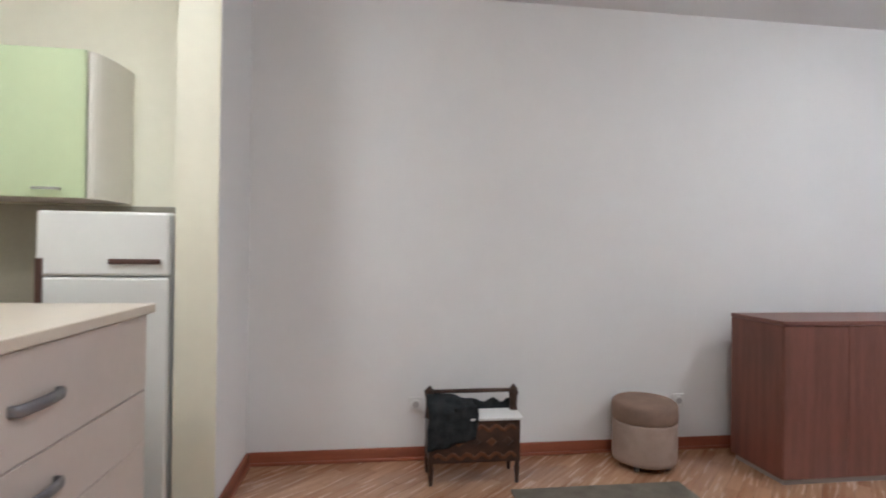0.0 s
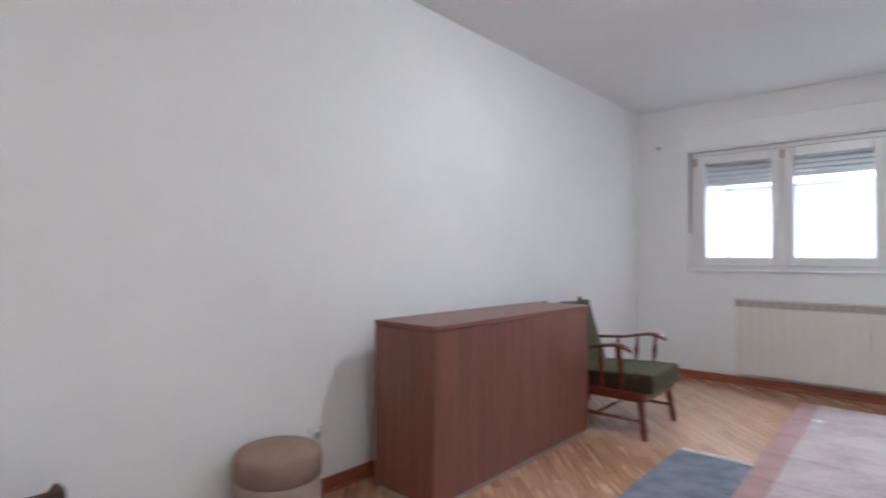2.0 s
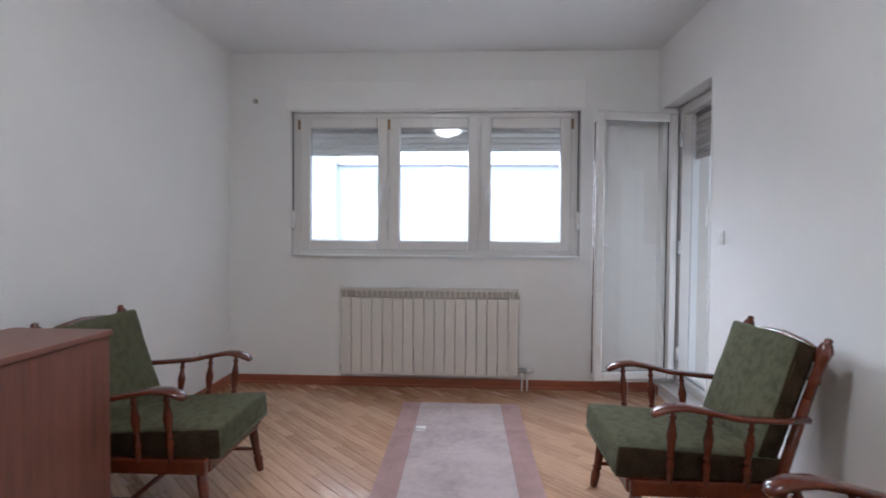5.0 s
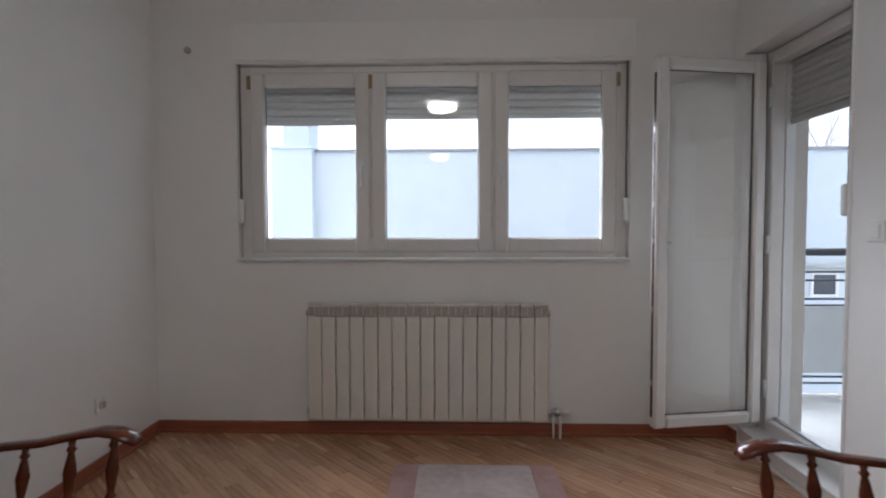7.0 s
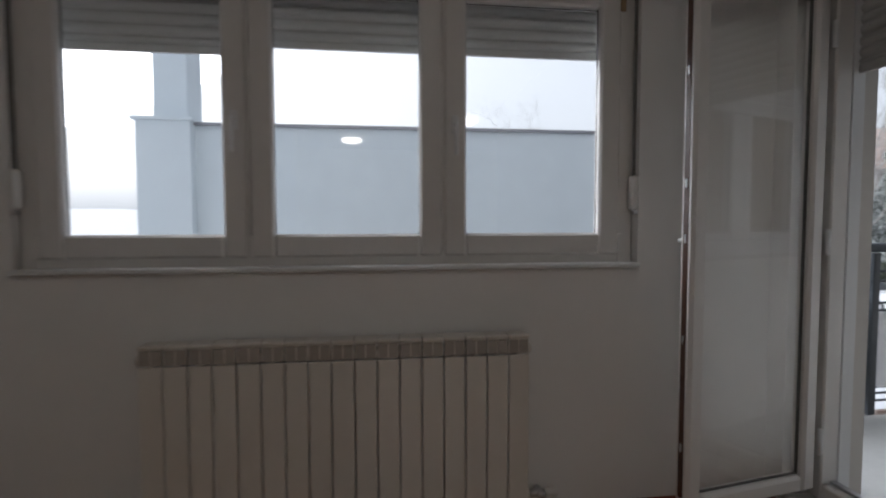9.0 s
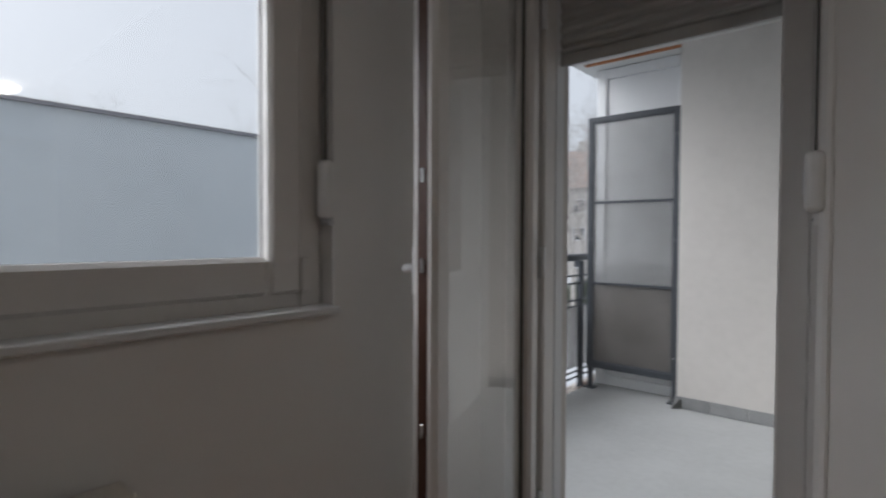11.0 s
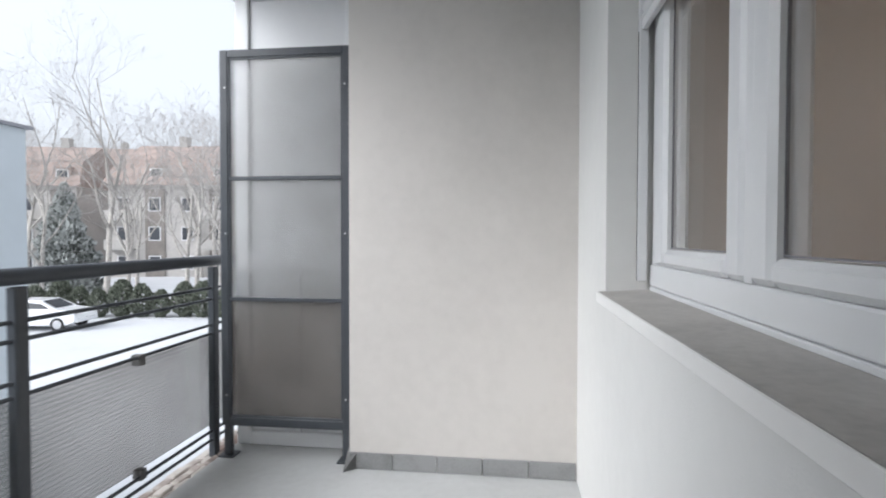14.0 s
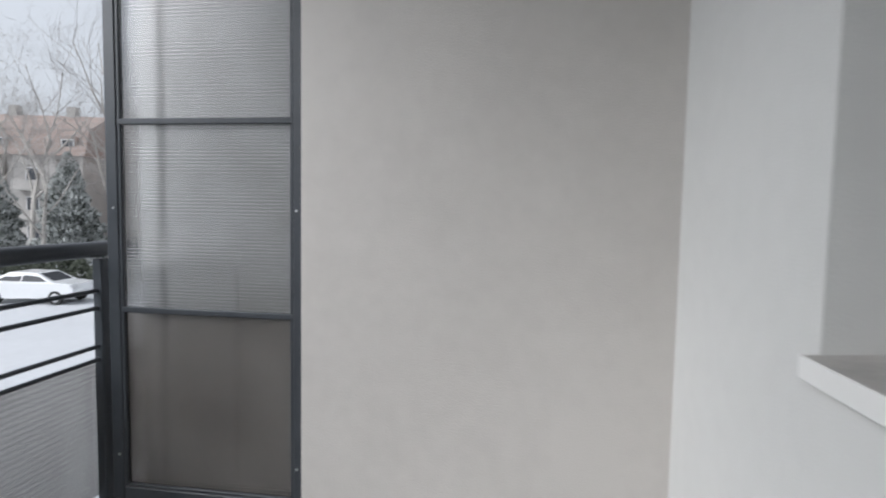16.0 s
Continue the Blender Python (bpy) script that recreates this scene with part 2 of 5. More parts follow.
M_CAR = mat("white_car_paint", (0.78, 0.79, 0.80), 0.2, var=0.02, coat=0.5)
M_TYRE = mat("black_tyre", (0.02, 0.02, 0.02), 0.8, var=0.2)
M_BRICK = mat("old_red_brick", (0.25, 0.175, 0.145), 0.9, var=0.35, scale=14, bump=0.5, bscale=60, per_object=0.9, tint=(0.36, 0.33, 0.30))
M_BEDROOM = mat("warm_beige_paint", (0.50, 0.42, 0.345), 0.8, var=0.05, scale=2)
M_RUST = mat("orange_brown_trim", (0.36, 0.15, 0.06), 0.7, var=0.2)

# ---- building helpers ----
LOC = {}


def thing(name, label, category, at=(0, 0, 0), group="", kind=""):
    ob = new(name)
    ob.location = at
    LOC[ob.name] = Vector(at)
    return tagged(ob, label, category, group, kind)


def finish(name, bm, material, smooth=False):
    me = bpy.data.meshes.new(name)
    bmesh.ops.recalc_face_normals(bm, faces=bm.faces)
    bm.to_mesh(me)
    bm.free()
    me.materials.append(material)
    if smooth:
        for p in me.polygons:
            p.use_smooth = True
    return me


def part(name, bm, material, parent, label="", smooth=False):
    """One mesh under a thing or a part; the bmesh is given in world coordinates."""
    o = LOC.get(parent.name, Vector((0, 0, 0)))
    bmesh.ops.translate(bm, verts=bm.verts, vec=-o)
    ob = new(name, finish(name, bm, material, smooth))
    ob.parent = parent
    LOC[ob.name] = o
    if label:
        tagged(ob, label)
    return ob


def solo(name, bm, material, label, category, at, kind="", group="", smooth=False):
    """A thing made of one mesh."""
    bmesh.ops.translate(bm, verts=bm.verts, vec=-Vector(at))
    ob = new(name, finish(name, bm, material, smooth))
    ob.location = at
    LOC[ob.name] = Vector(at)
    return tagged(ob, label, category, group, kind)


def box(bm, x0, x1, y0, y1, z0, z1, bevel=0.0, seg=2):
    r = bmesh.ops.create_cube(bm, size=1)
    vs = r["verts"]
    bmesh.ops.scale(bm, verts=vs, vec=(abs(x1 - x0), abs(y1 - y0), abs(z1 - z0)))
    bmesh.ops.translate(bm, verts=vs, vec=((x0 + x1) / 2, (y0 + y1) / 2, (z0 + z1) / 2))
    if bevel:
        es = list({e for v in vs for e in v.link_edges})
        bmesh.ops.bevel(bm, geom=es, offset=bevel, segments=seg, affect="EDGES", profile=0.5)
    return bm


def B(*args):
    return box(bmesh.new(), *args)


def sweep(bm, pts, sizes, seg=8, up=(0, 0, 1), cap=True, power=2.0):
    """A tapering bar along pts; sizes are (half width, half height) at each point."""
    pts = [Vector(p) for p in pts]
    rings = []
    for i, p in enumerate(pts):
        a, b = pts[max(i - 1, 0)], pts[min(i + 1, len(pts) - 1)]
        d = (b - a).normalized()
        u = Vector(up)
        if abs(d.dot(u)) > 0.95:
            u = Vector((0, 1, 0)) if abs(d.y) < 0.9 else Vector((1, 0, 0))
        s = d.cross(u).normalized()
        n = s.cross(d).normalized()
        w, h = sizes[i] if isinstance(sizes[i], tuple) else (sizes[i], sizes[i])
        ring = []
        for k in range(seg):
            an = 2 * math.pi * k / seg
            c, q = math.cos(an), math.sin(an)
            c = math.copysign(abs(c) ** (2 / power), c)
            q = math.copysign(abs(q) ** (2 / power), q)
            ring.append(bm.verts.new(p + s * w * c + n * h * q))
        rings.append(ring)
    for r0, r1 in zip(rings, rings[1:]):
        for k in range(seg):
            bm.faces.new((r0[k], r0[(k + 1) % seg], r1[(k + 1) % seg], r1[k]))
    if cap:
        bm.faces.new(rings[0][::-1])
        bm.faces.new(rings[-1])
    return bm


def turned(bm, a, b, profile, seg=10):
    """A turned bar from a to b; profile holds (share of the length, radius)."""
    a, b = Vector(a), Vector(b)
    return sweep(bm, [a.lerp(b, t) for t, _ in profile], [r for _, r in profile], seg)


def wall(name, axis, a0, a1, u0, u1, z0, z1, holes, material, label, category="wall"):
    """A wall with thickness a0..a1 across the axis and rectangular holes (u0, u1, z0, z1) right through."""
    us = sorted({u0, u1, *[h[0] for h in holes], *[h[1] for h in holes]})
    zs = sorted({z0, z1, *[h[2] for h in holes], *[h[3] for h in holes]})
    bm = bmesh.new()
    made = {}

    def v(a, u, z):
        key = (a, u, z)
        if key not in made:
            made[key] = bm.verts.new((a, u, z) if axis == "x" else (u, a, z))
        return made[key]

    def solid(i, j):
        if not (0 <= i < len(us) - 1 and 0 <= j < len(zs) - 1):
            return False
        u, z = (us[i] + us[i + 1]) / 2, (zs[j] + zs[j + 1]) / 2
        return not any(h[0] < u < h[1] and h[2] < z < h[3] for h in holes)

    for i in range(len(us) - 1):
        for j in range(len(zs) - 1):
            if not solid(i, j):
                continue
            p, q, r, s = us[i], us[i + 1], zs[j], zs[j + 1]
            for a in (a0, a1):
                bm.faces.new((v(a, p, r), v(a, q, r), v(a, q, s), v(a, p, s)))
            if not solid(i - 1, j):
                bm.faces.new((v(a0, p, r), v(a1, p, r), v(a1, p, s), v(a0, p, s)))
            if not solid(i + 1, j):
                bm.faces.new((v(a0, q, r), v(a1, q, r), v(a1, q, s), v(a0, q, s)))
            if not solid(i, j - 1):
                bm.faces.new((v(a0, p, r), v(a0, q, r), v(a1, q, r), v(a1, p, r)))
            if not solid(i, j + 1):
                bm.faces.new((v(a0, p, s), v(a0, q, s), v(a1, q, s), v(a1, p, s)))
    ob = new(name, finish(name, bm, material))
    LOC[ob.name] = Vector((0, 0, 0))
    return tagged(ob, label, category, kind="structure")


def slab(name, x0, x1, y0, y1, z0, z1, material, label, category):
    return solo(name, B(x0, x1, y0, y1, z0, z1), material, label, category, (0, 0, 0), "structure")


# ---- the flat: walls, floors, ceilings ----
ZC = 2.67
NY, EX, SY = 4.44, 5.555, 1.02
wall_north = wall("wall_north", "y", NY, NY + 0.25, -3.3, 5.85, -0.2, ZC, [], M_WALL, "long plain white painted plaster wall")
wall_east = wall("wall_east", "x", EX, 5.85, SY, NY, -0.2, ZC, [(1.615, 3.93, 1.045, 2.205)], M_WALL,
                 "white painted wall with a wide window opening")
wall_south = wall("wall_south", "y", 0.70, SY, 0.8, 5.85, -0.2, ZC, [(4.638, 5.455, 0.02, 2.2)], M_WALL,
                  "white painted wall with a balcony door opening")
slab_render = wall("wall_facade_1", "y", 0.69, 0.772, 4.575, 5.85, -0.2, 2.64, [(4.675, 5.41, 0.02, 2.19)], M_RENDER,
                   "beige rendered outer face beside the balcony door")
wall_east_out = wall("wall_facade_2", "x", 5.853, 5.87, 0.69, 4.69, -3.2, 3.4, [(1.615, 3.93, 1.045, 2.205)], M_RENDER,
                     "beige rendered outer face around the window")
partition = wall("wall_partition", "x", -1.17, -0.99, 3.85, NY, 0, ZC, [], M_WALL, "short white painted partition beside the kitchen")
wall("wall_partition_end", "y", 3.846, 3.8497, -1.172, -0.9925, 0, ZC, [], M_KITCHEN, "cream painted end of the partition")
wall_west = wall("wall_west", "x", -3.5, -3.3, -0.8, 4.69, -0.2, ZC, [], M_KITCHEN, "cream painted kitchen wall")
wall_back = wall("wall_back", "y", -0.8, -0.6, -3.3, 0.8, -0.2, ZC, [], M_WALL, "plain white painted hall wall")
wall_return = wall("wall_return", "x", 0.8, 1.0, -0.8, 0.70, -0.2, ZC, [], M_WALL, "plain white painted wall return")
kitchen_back = wall("wall_kitchen", "y", NY - 0.012, NY - 0.003, -3.3, -1.17, 0, ZC, [], M_KITCHEN, "cream painted kitchen back wall")
balcony_west = wall("wall_balcony_west", "x", 4.33, 4.575, -1.94, 0.69, -0.3, 2.64, [(-0.93, 0.64, 0.97, 2.3)], M_RENDER_W,
                    "pale rendered balcony wall with a window")
balcony_end = wall("wall_balcony_end", "y", -1.94, -1.69, 4.575, 5.755, -0.3, 2.64, [], M_RENDER, "beige rendered balcony end wall")
room2_south = wall("wall_bedroom", "y", -2.14, -1.94, 0.8, 4.6, -0.2, ZC, [], M_BEDROOM, "plain beige wall of the neighbouring room")
room2_west = wall("wall_bedroom_west", "x", 0.8, 1.0, -1.94, -0.8, -0.2, ZC, [], M_BEDROOM, "plain beige wall of the neighbouring room")
wall("wall_bedroom_north", "y", 0.685, 0.697, 1.0, 4.33, 0, ZC, [], M_BEDROOM, "beige painted wall of the neighbouring room")
wall("wall_bedroom_side", "x", 1.002, 1.012, -1.94, 0.68, 0, ZC, [], M_BEDROOM, "beige painted wall of the neighbouring room")
slab("ceiling", -3.5, 5.85, -0.8, 4.69, ZC, ZC + 0.2, M_CEIL, "flat white painted ceiling", "ceiling")
slab("ceiling_bedroom", 0.8, 4.35, -2.14, -0.8, ZC, ZC + 0.2, M_CEIL, "flat white painted ceiling", "ceiling")
slab("ceiling_balcony", 4.35, 6.62, -5.2, 0.69, 2.64, 2.655, M_RENDER_W, "pale painted balcony soffit", "ceiling")
slab("roof_slab", 4.35, 6.62, -5.2, -0.80, 2.66, 2.9, M_SLAB, "concrete slab of the balcony above", "slab")
slab("roof_slab_2", 5.87, 6.62, -0.80, 0.69, 2.66, 2.9, M_SLAB, "concrete slab of the balcony above", "slab")
slab("floor_bedroom", 1.0, 4.35, -1.94, 0.70, -0.2, -0.005, M_PLANK_J, "wooden floor of the neighbouring room", "floor")
slab("floor_balcony", 4.575, 6.52, -5.2, 0.69, -0.26, -0.045, M_CONCRETE, "smooth grey coated balcony floor", "floor")
floor = slab("floor", -3.3, EX, SY, NY, -0.2, -0.012, M_DARK, "diagonal oak strip parquet floor", "floor")
slab("floor_hall", -3.3, 0.8, -0.6, SY - 0.001, -0.2, -0.012, M_DARK, "subfloor of the hall", "floor")
slab("floor_door", 4.638, 5.455, 0.70, SY - 0.001, -0.2, 0.02, M_SLAB, "raised masonry under the balcony door", "floor")


def baseboard(name, x0, x1, y0, y1):
    bm = B(x0, x1, y0, y1, 0.0, 0.072, 0.004, 1)
    solo(name, bm, M_BASE, "red-brown varnished wooden baseboard", "baseboard", ((x0 + x1) / 2, (y0 + y1) / 2, 0), "structure")
    if x1 - x0 > y1 - y0:
        s = 1 if y0 < 2 else -1
        yy = y1 if s > 0 else y0
        box2 = (x0, x1, min(yy, yy + s * 0.016), max(yy, yy + s * 0.016))
    else:
        box2 = (x0 - 0.016, x0, y0, y1) if x0 > 2 else (x1, x1 + 0.016, y0, y1)
    solo(name, B(*box2, 0.0, 0.018, 0.004, 1), M_BASE, "thin red-brown quarter-round floor trim", "trim",
         ((x0 + x1) / 2, (y0 + y1) / 2, 0), "structure")


baseboard("baseboard_north", -0.975, EX, NY - 0.014, NY)
baseboard("baseboard_east", EX - 0.014, EX, SY, NY - 0.014)
baseboard("baseboard_south", 0.8, 4.612, SY, SY + 0.014)
baseboard("baseboard_door", 5.457, 5.54, SY, SY + 0.014)
baseboard("baseboard_partition", -0.99, -0.976, 3.85, NY)


# ---- windows ----
def frame_bars(bm, axis, a0, a1, u0, u1, z0, z1, w, bevel=0.006, foot=None):
    """A rectangular frame of bars w wide in the plane across the axis; foot is the lowest bar's height."""
    foot = foot or w
    for p, q, r, s in ((u0, u0 + w, z0, z1), (u1 - w, u1, z0, z1), (u0 + w, u1 - w, z0, z0 + foot), (u0 + w, u1 - w, z1 - w, z1)):
        if axis == "x":
            box(bm, a0, a1, p, q, r, s, bevel, 1)
        else:
            box(bm, p, q, a0, a1, r, s, bevel, 1)
    return bm


def pane(bm, axis, a, u0, u1, z0, z1, d=0.006):
    return box(bm, a, a + d, u0, u1, z0, z1) if axis == "x" else box(bm, u0, u1, a, a + d, z0, z1)


def no_shadow(ob):
    ob.visible_shadow = False
    return ob


def handle_x(parent, x, y, z, side, name="window_handle"):
    bm = B(min(x, x + side * 0.012), max(x, x + side * 0.012), y - 0.014, y + 0.014, z - 0.035, z + 0.035, 0.004)
    sweep(bm, [(x, y, z), (x + side * 0.04, y, z), (x + side * 0.045, y, z - 0.02), (x + side * 0.045, y, z - 0.12)],
          [0.009, 0.009, 0.010, 0.008])
    part(name, bm, M_PVC, parent, "white lever handle", True)


def slats(bm, axis, a, u0, u1, z0, z1, h=0.042):
    z = z1
    while z > z0 + 0.001:
        b = max(z - h, z0)
        for off, p, q in ((0.0, b + 0.004, z - 0.002),):
            pts = [(0, p), (0.008, p + (q - p) * 0.25), (0.010, (p + q) / 2), (0.008, p + (q - p) * 0.75), (0, q)]
            for (d0, e0), (d1, e1) in zip(pts, pts[1:]):
                if axis == "x":
                    f = [(a - d0, u0, e0), (a - d0, u1, e0), (a - d1, u1, e1), (a - d1, u0, e1)]
                else:
                    f = [(u0, a + d0, e0), (u1, a + d0, e0), (u1, a + d1, e1), (u0, a + d1, e1)]
                bm.faces.new([bm.verts.new(c) for c in f])
        z -= h
    if axis == "x":
        box(bm, a, a + 0.006, u0, u1, z0, z1)
    else:
        box(bm, u0, u1, a - 0.006, a, z0, z1)
    return bm


def strap_box(x, y, z, axis, label, top):
    t = thing("shutter_strap_winder", label, "strap winder", (x, y, z - 0.08))
    if axis == "x":
        part("case", B(x - 0.022, x + 0.022, y - 0.014, y + 0.014, z - 0.075, z + 0.065, 0.011, 3), M_SWITCH, t, smooth=True)
        part("strap", B(x - 0.002, x + 0.001, y - 0.007, y + 0.007, z + 0.06, top), M_STRAP, t, "grey woven strap")
        bm = sweep(bmesh.new(), [(x - 0.024, y, z - 0.085), (x + 0.01, y, z - 0.085)], [0.008, 0.008], 10)
        part("screw_lug", bm, M_CHROME, t)
    else:
        part("case", B(x - 0.014, x + 0.026, y - 0.030, y + 0.026, z - 0.060, z + 0.074, 0.014, 4), M_SWITCH, t, smooth=True)
        part("label_plate", B(x + 0.0245, x + 0.0268, y - 0.014, y + 0.004, z - 0.018, z + 0.034, 0.006, 3), M_PVC, t)
        part("strap", B(x + 0.006, x + 0.010, y - 0.012, y + 0.006, z + 0.07, top), M_STRAP, t, "grey woven strap")
        lug = part("screw_lug", B(x - 0.003, x + 0.010, y - 0.020, y - 0.002, z - 0.088, z - 0.058, 0.004), M_SWITCH, t)
        part("screw", sweep(bmesh.new(), [(x + 0.009, y - 0.011, z - 0.076), (x + 0.012, y - 0.011, z - 0.076)], [0.005, 0.004], 10), M_HANDLE, lug, "dark screw head")
    return t


win = thing("window_1", "wide three-sash white plastic window with half-raised shutters", "window", (5.62, 2.77, 1.045), kind="structure")
WY0, WY1, WZ0, WZ1 = 1.615, 3.93, 1.045, 2.205
part("window_frame", frame_bars(bmesh.new(), "x", 5.60, 5.665, WY0 + 0.003, WY1 - 0.003, WZ0 + 0.003, WZ1 - 0.003, 0.065), M_PVC_IN, win)
sash_w = (WY1 - WY0 - 0.12) / 3
for i in (1, 2):
    my = WY1 - 0.06 - i * sash_w
    part("mullion", B(5.606, 5.662, my - 0.035, my + 0.035, WZ0 + 0.068, WZ1 - 0.068, 0.004, 1), M_PVC_IN, win)
for i in range(3):
    s1 = WY1 - 0.06 - i * sash_w
    s0 = s1 - sash_w
    sash = part("sash", frame_bars(bmesh.new(), "x", 5.588, 5.65, s0 + 0.004, s1 - 0.004, WZ0 + 0.045, WZ1 - 0.04, 0.088, 0.010), M_PVC_IN, win)
    part("gasket", frame_bars(bmesh.new(), "x", 5.620, 5.634, s0 + 0.0885, s1 - 0.0885, WZ0 + 0.1295, WZ1 - 0.1245, 0.004, 0.0), M_RUBBER, sash)
    no_shadow(part("pane", pane(bmesh.new(), "x", 5.624, s0 + 0.085, s1 - 0.085, WZ0 + 0.126, WZ1 - 0.121), M_GLASS, sash))
    low = 1.90 if i == 0 else 1.935
    part("shutter", slats(bmesh.new(), "x", 5.72, s0 + 0.01, s1 - 0.01, low, WZ1, 0.045), M_SHUT, win, "grey roller shutter slats, half raised")
    part("shutter_end_bar", B(5.712, 5.728, s0 + 0.01, s1 - 0.01, low - 0.03, low, 0.004), M_SHUT, win)
    hy = s0 + 0.045 if i == 0 else s1 - 0.045
    if i != 1:
        handle_x(sash, 5.588, hy, 1.60, -1)
    if i < 2:
        hinge_y = s1 - 0.002
    else:
        hinge_y = s0 + 0.002
    for hz in (WZ1 - 0.10, WZ0 + 0.09):
        part("hinge", B(5.578, 5.590, hinge_y - 0.011, hinge_y + 0.011, hz - 0.04, hz + 0.04, 0.003), M_BRASS if hz > 1.5 else M_PVC_IN, sash, "small hinge cover")
part("window_sill", B(5.522, 5.60, WY0 + 0.002, WY1 - 0.002, WZ0 - 0.004, WZ0 + 0.014, 0.005), M_PVC, win, "thin white inner sill")
part("outer_sill", B(5.668, 5.92, WY0 + 0.003, WY1 - 0.003, WZ0 + 0.002, WZ0 + 0.02, 0.003), M_STONE, win)
solo("shutter_box_cover", B(EX - 0.014, EX + 0.01, 1.585, 3.955, 2.222, 2.445, 0.003, 1), M_COVER, "flush painted shutter box cover above the window", "cover",
     (EX, 2.77, 2.22), "structure")
strap_box(5.565, 1.632, 1.345, "x", "white plastic shutter strap winder in the window reveal", WZ1)
strap_box(5.565, 3.913, 1.345, "x", "white plastic shutter strap winder in the window reveal", WZ1)

# ---- balcony door ----
door = thing("door_1", "white plastic glazed balcony door standing wide open", "door", (5.06, 0.86, 0.1), kind="structure")
part("door_frame", frame_bars(bmesh.new(), "y", 0.83, 0.905, 4.665, 5.45, 0.10, 2.195, 0.068), M_PVC_IN, door)
part("jamb_liner", B(4.640, 4.6645, 0.79, 0.9045, 0.10, 2.195, 0.002, 1), M_PVC_IN, door)
part("shutter_guide", B(4.715, 4.7335, 0.775, 0.829, 0.11, 2.19, 0.003), M_PVC, door)
part("shutter_guide", B(5.3815, 5.400, 0.775, 0.829, 0.11, 2.19, 0.003), M_PVC, door)
part("shutter", slats(bmesh.new(), "y", 0.800, 4.735, 5.380, 1.83, 2.19, 0.042), M_SHUT, door, "grey roller shutter slats, mostly raised")
part("shutter_end_bar", B(4.735, 5.380, 0.792, 0.81, 1.795, 1.83, 0.004), M_SHUT, door)
part("threshold", B(4.641, 5.453, 0.70, 1.018, 0.021, 0.098, 0.006), M_PVC_IN, door, "pale raised door threshold")
part("threshold_rail", B(4.74, 5.38, 0.838, 0.868, 0.168, 0.180, 0.003), M_CHROME, door, "aluminium threshold rail")
for hz in (0.35, 1.30, 2.0):
    part("strike_plate", B(4.733, 4.7345, 0.85, 0.875, hz - 0.05, hz + 0.05), M_CHROME, door)

HX, HY = 5.388, 0.925
leaf_dir = Vector((5.272 - HX, 1.556 - HY, 0)).normalized()
leaf_angle = math.degrees(math.atan2(leaf_dir.y, leaf_dir.x))
LW = 0.642
leaf = part("door_leaf", frame_bars(bmesh.new(), "y", -0.066, 0.0, 0, LW, 0.0, 2.003, 0.068, 0.012), M_PVC_IN, door, "open white glazed door leaf")
leaf.matrix_basis = Matrix.Translation(-LOC[door.name]) @ pose(HX, HY, 0.142, 0, 0, leaf_angle)
for v in leaf.data.vertices:
    v.co += LOC[door.name]
LOC[leaf.name] = Vector((0, 0, 0))
part("gasket", frame_bars(bmesh.new(), "y", -0.040, -0.024, 0.0665, LW - 0.0665, 0.0665, 1.9365, 0.005, 0.0), M_RUBBER, leaf)
no_shadow(part("pane", pane(bmesh.new(), "y", -0.034, 0.063, LW - 0.063, 0.063, 1.94), M_GLASS, leaf))
part("lock_strip", B(LW - 0.0005, LW + 0.0012, -0.046, -0.022, 0.06, 1.92), M_HANDLE_D, leaf, "dark lock groove on the leaf edge")
for hz in (0.25, 0.65, 1.02, 1.22, 1.62):
    part("lock_cam", B(LW + 0.0012, LW + 0.005, -0.038, -0.029, hz - 0.016, hz + 0.016, 0.0015, 1), M_CHROME, leaf)
bm = B(LW - 0.050, LW - 0.022, -0.078, -0.066, 0.95, 1.06, 0.004)
sweep(bm, [(LW - 0.044, -0.07, 1.01), (LW - 0.044, -0.11, 1.01), (LW - 0.06, -0.115, 1.01), (LW - 0.15, -0.112, 1.01)], [0.010, 0.010, 0.011, 0.009])
part("door_handle", bm, M_PVC, leaf, "white lever handle", True)
for hz in (0.2, 1.0, 1.8):
    part("hinge", sweep(bmesh.new(), [(-0.008, 0.008, hz - 0.05), (-0.008, 0.008, hz + 0.05)], [0.011, 0.011], 10), M_PVC, leaf, "", True)
strap_box(4.641, 1.009, 1.342, "y", "white plastic shutter strap winder beside the balcony door", 2.2)

bm = bmesh.new()
rim = [(4.615, 1.0185), (4.615, 1.0225), (4.620, 1.0265), (4.629, 1.0260), (4.640, 1.018), (4.6415, 1.006), (4.637, 1.006), (4.637, 1.0185)]
low_ring, top_ring = [[bm.verts.new((x, y, z)) for x, y in rim] for z in (0.075, 2.2)]
bm.faces.new(low_ring), bm.faces.new(top_ring)
for k in range(8):
    bm.faces.new((low_ring[k], low_ring[(k + 1) % 8], top_ring[(k + 1) % 8], top_ring[k]))
solo("corner_bead", bm, M_COVER, "white rounded plaster corner bead beside the balcony door", "trim", (4.63, 1.02, 0.075), "structure")


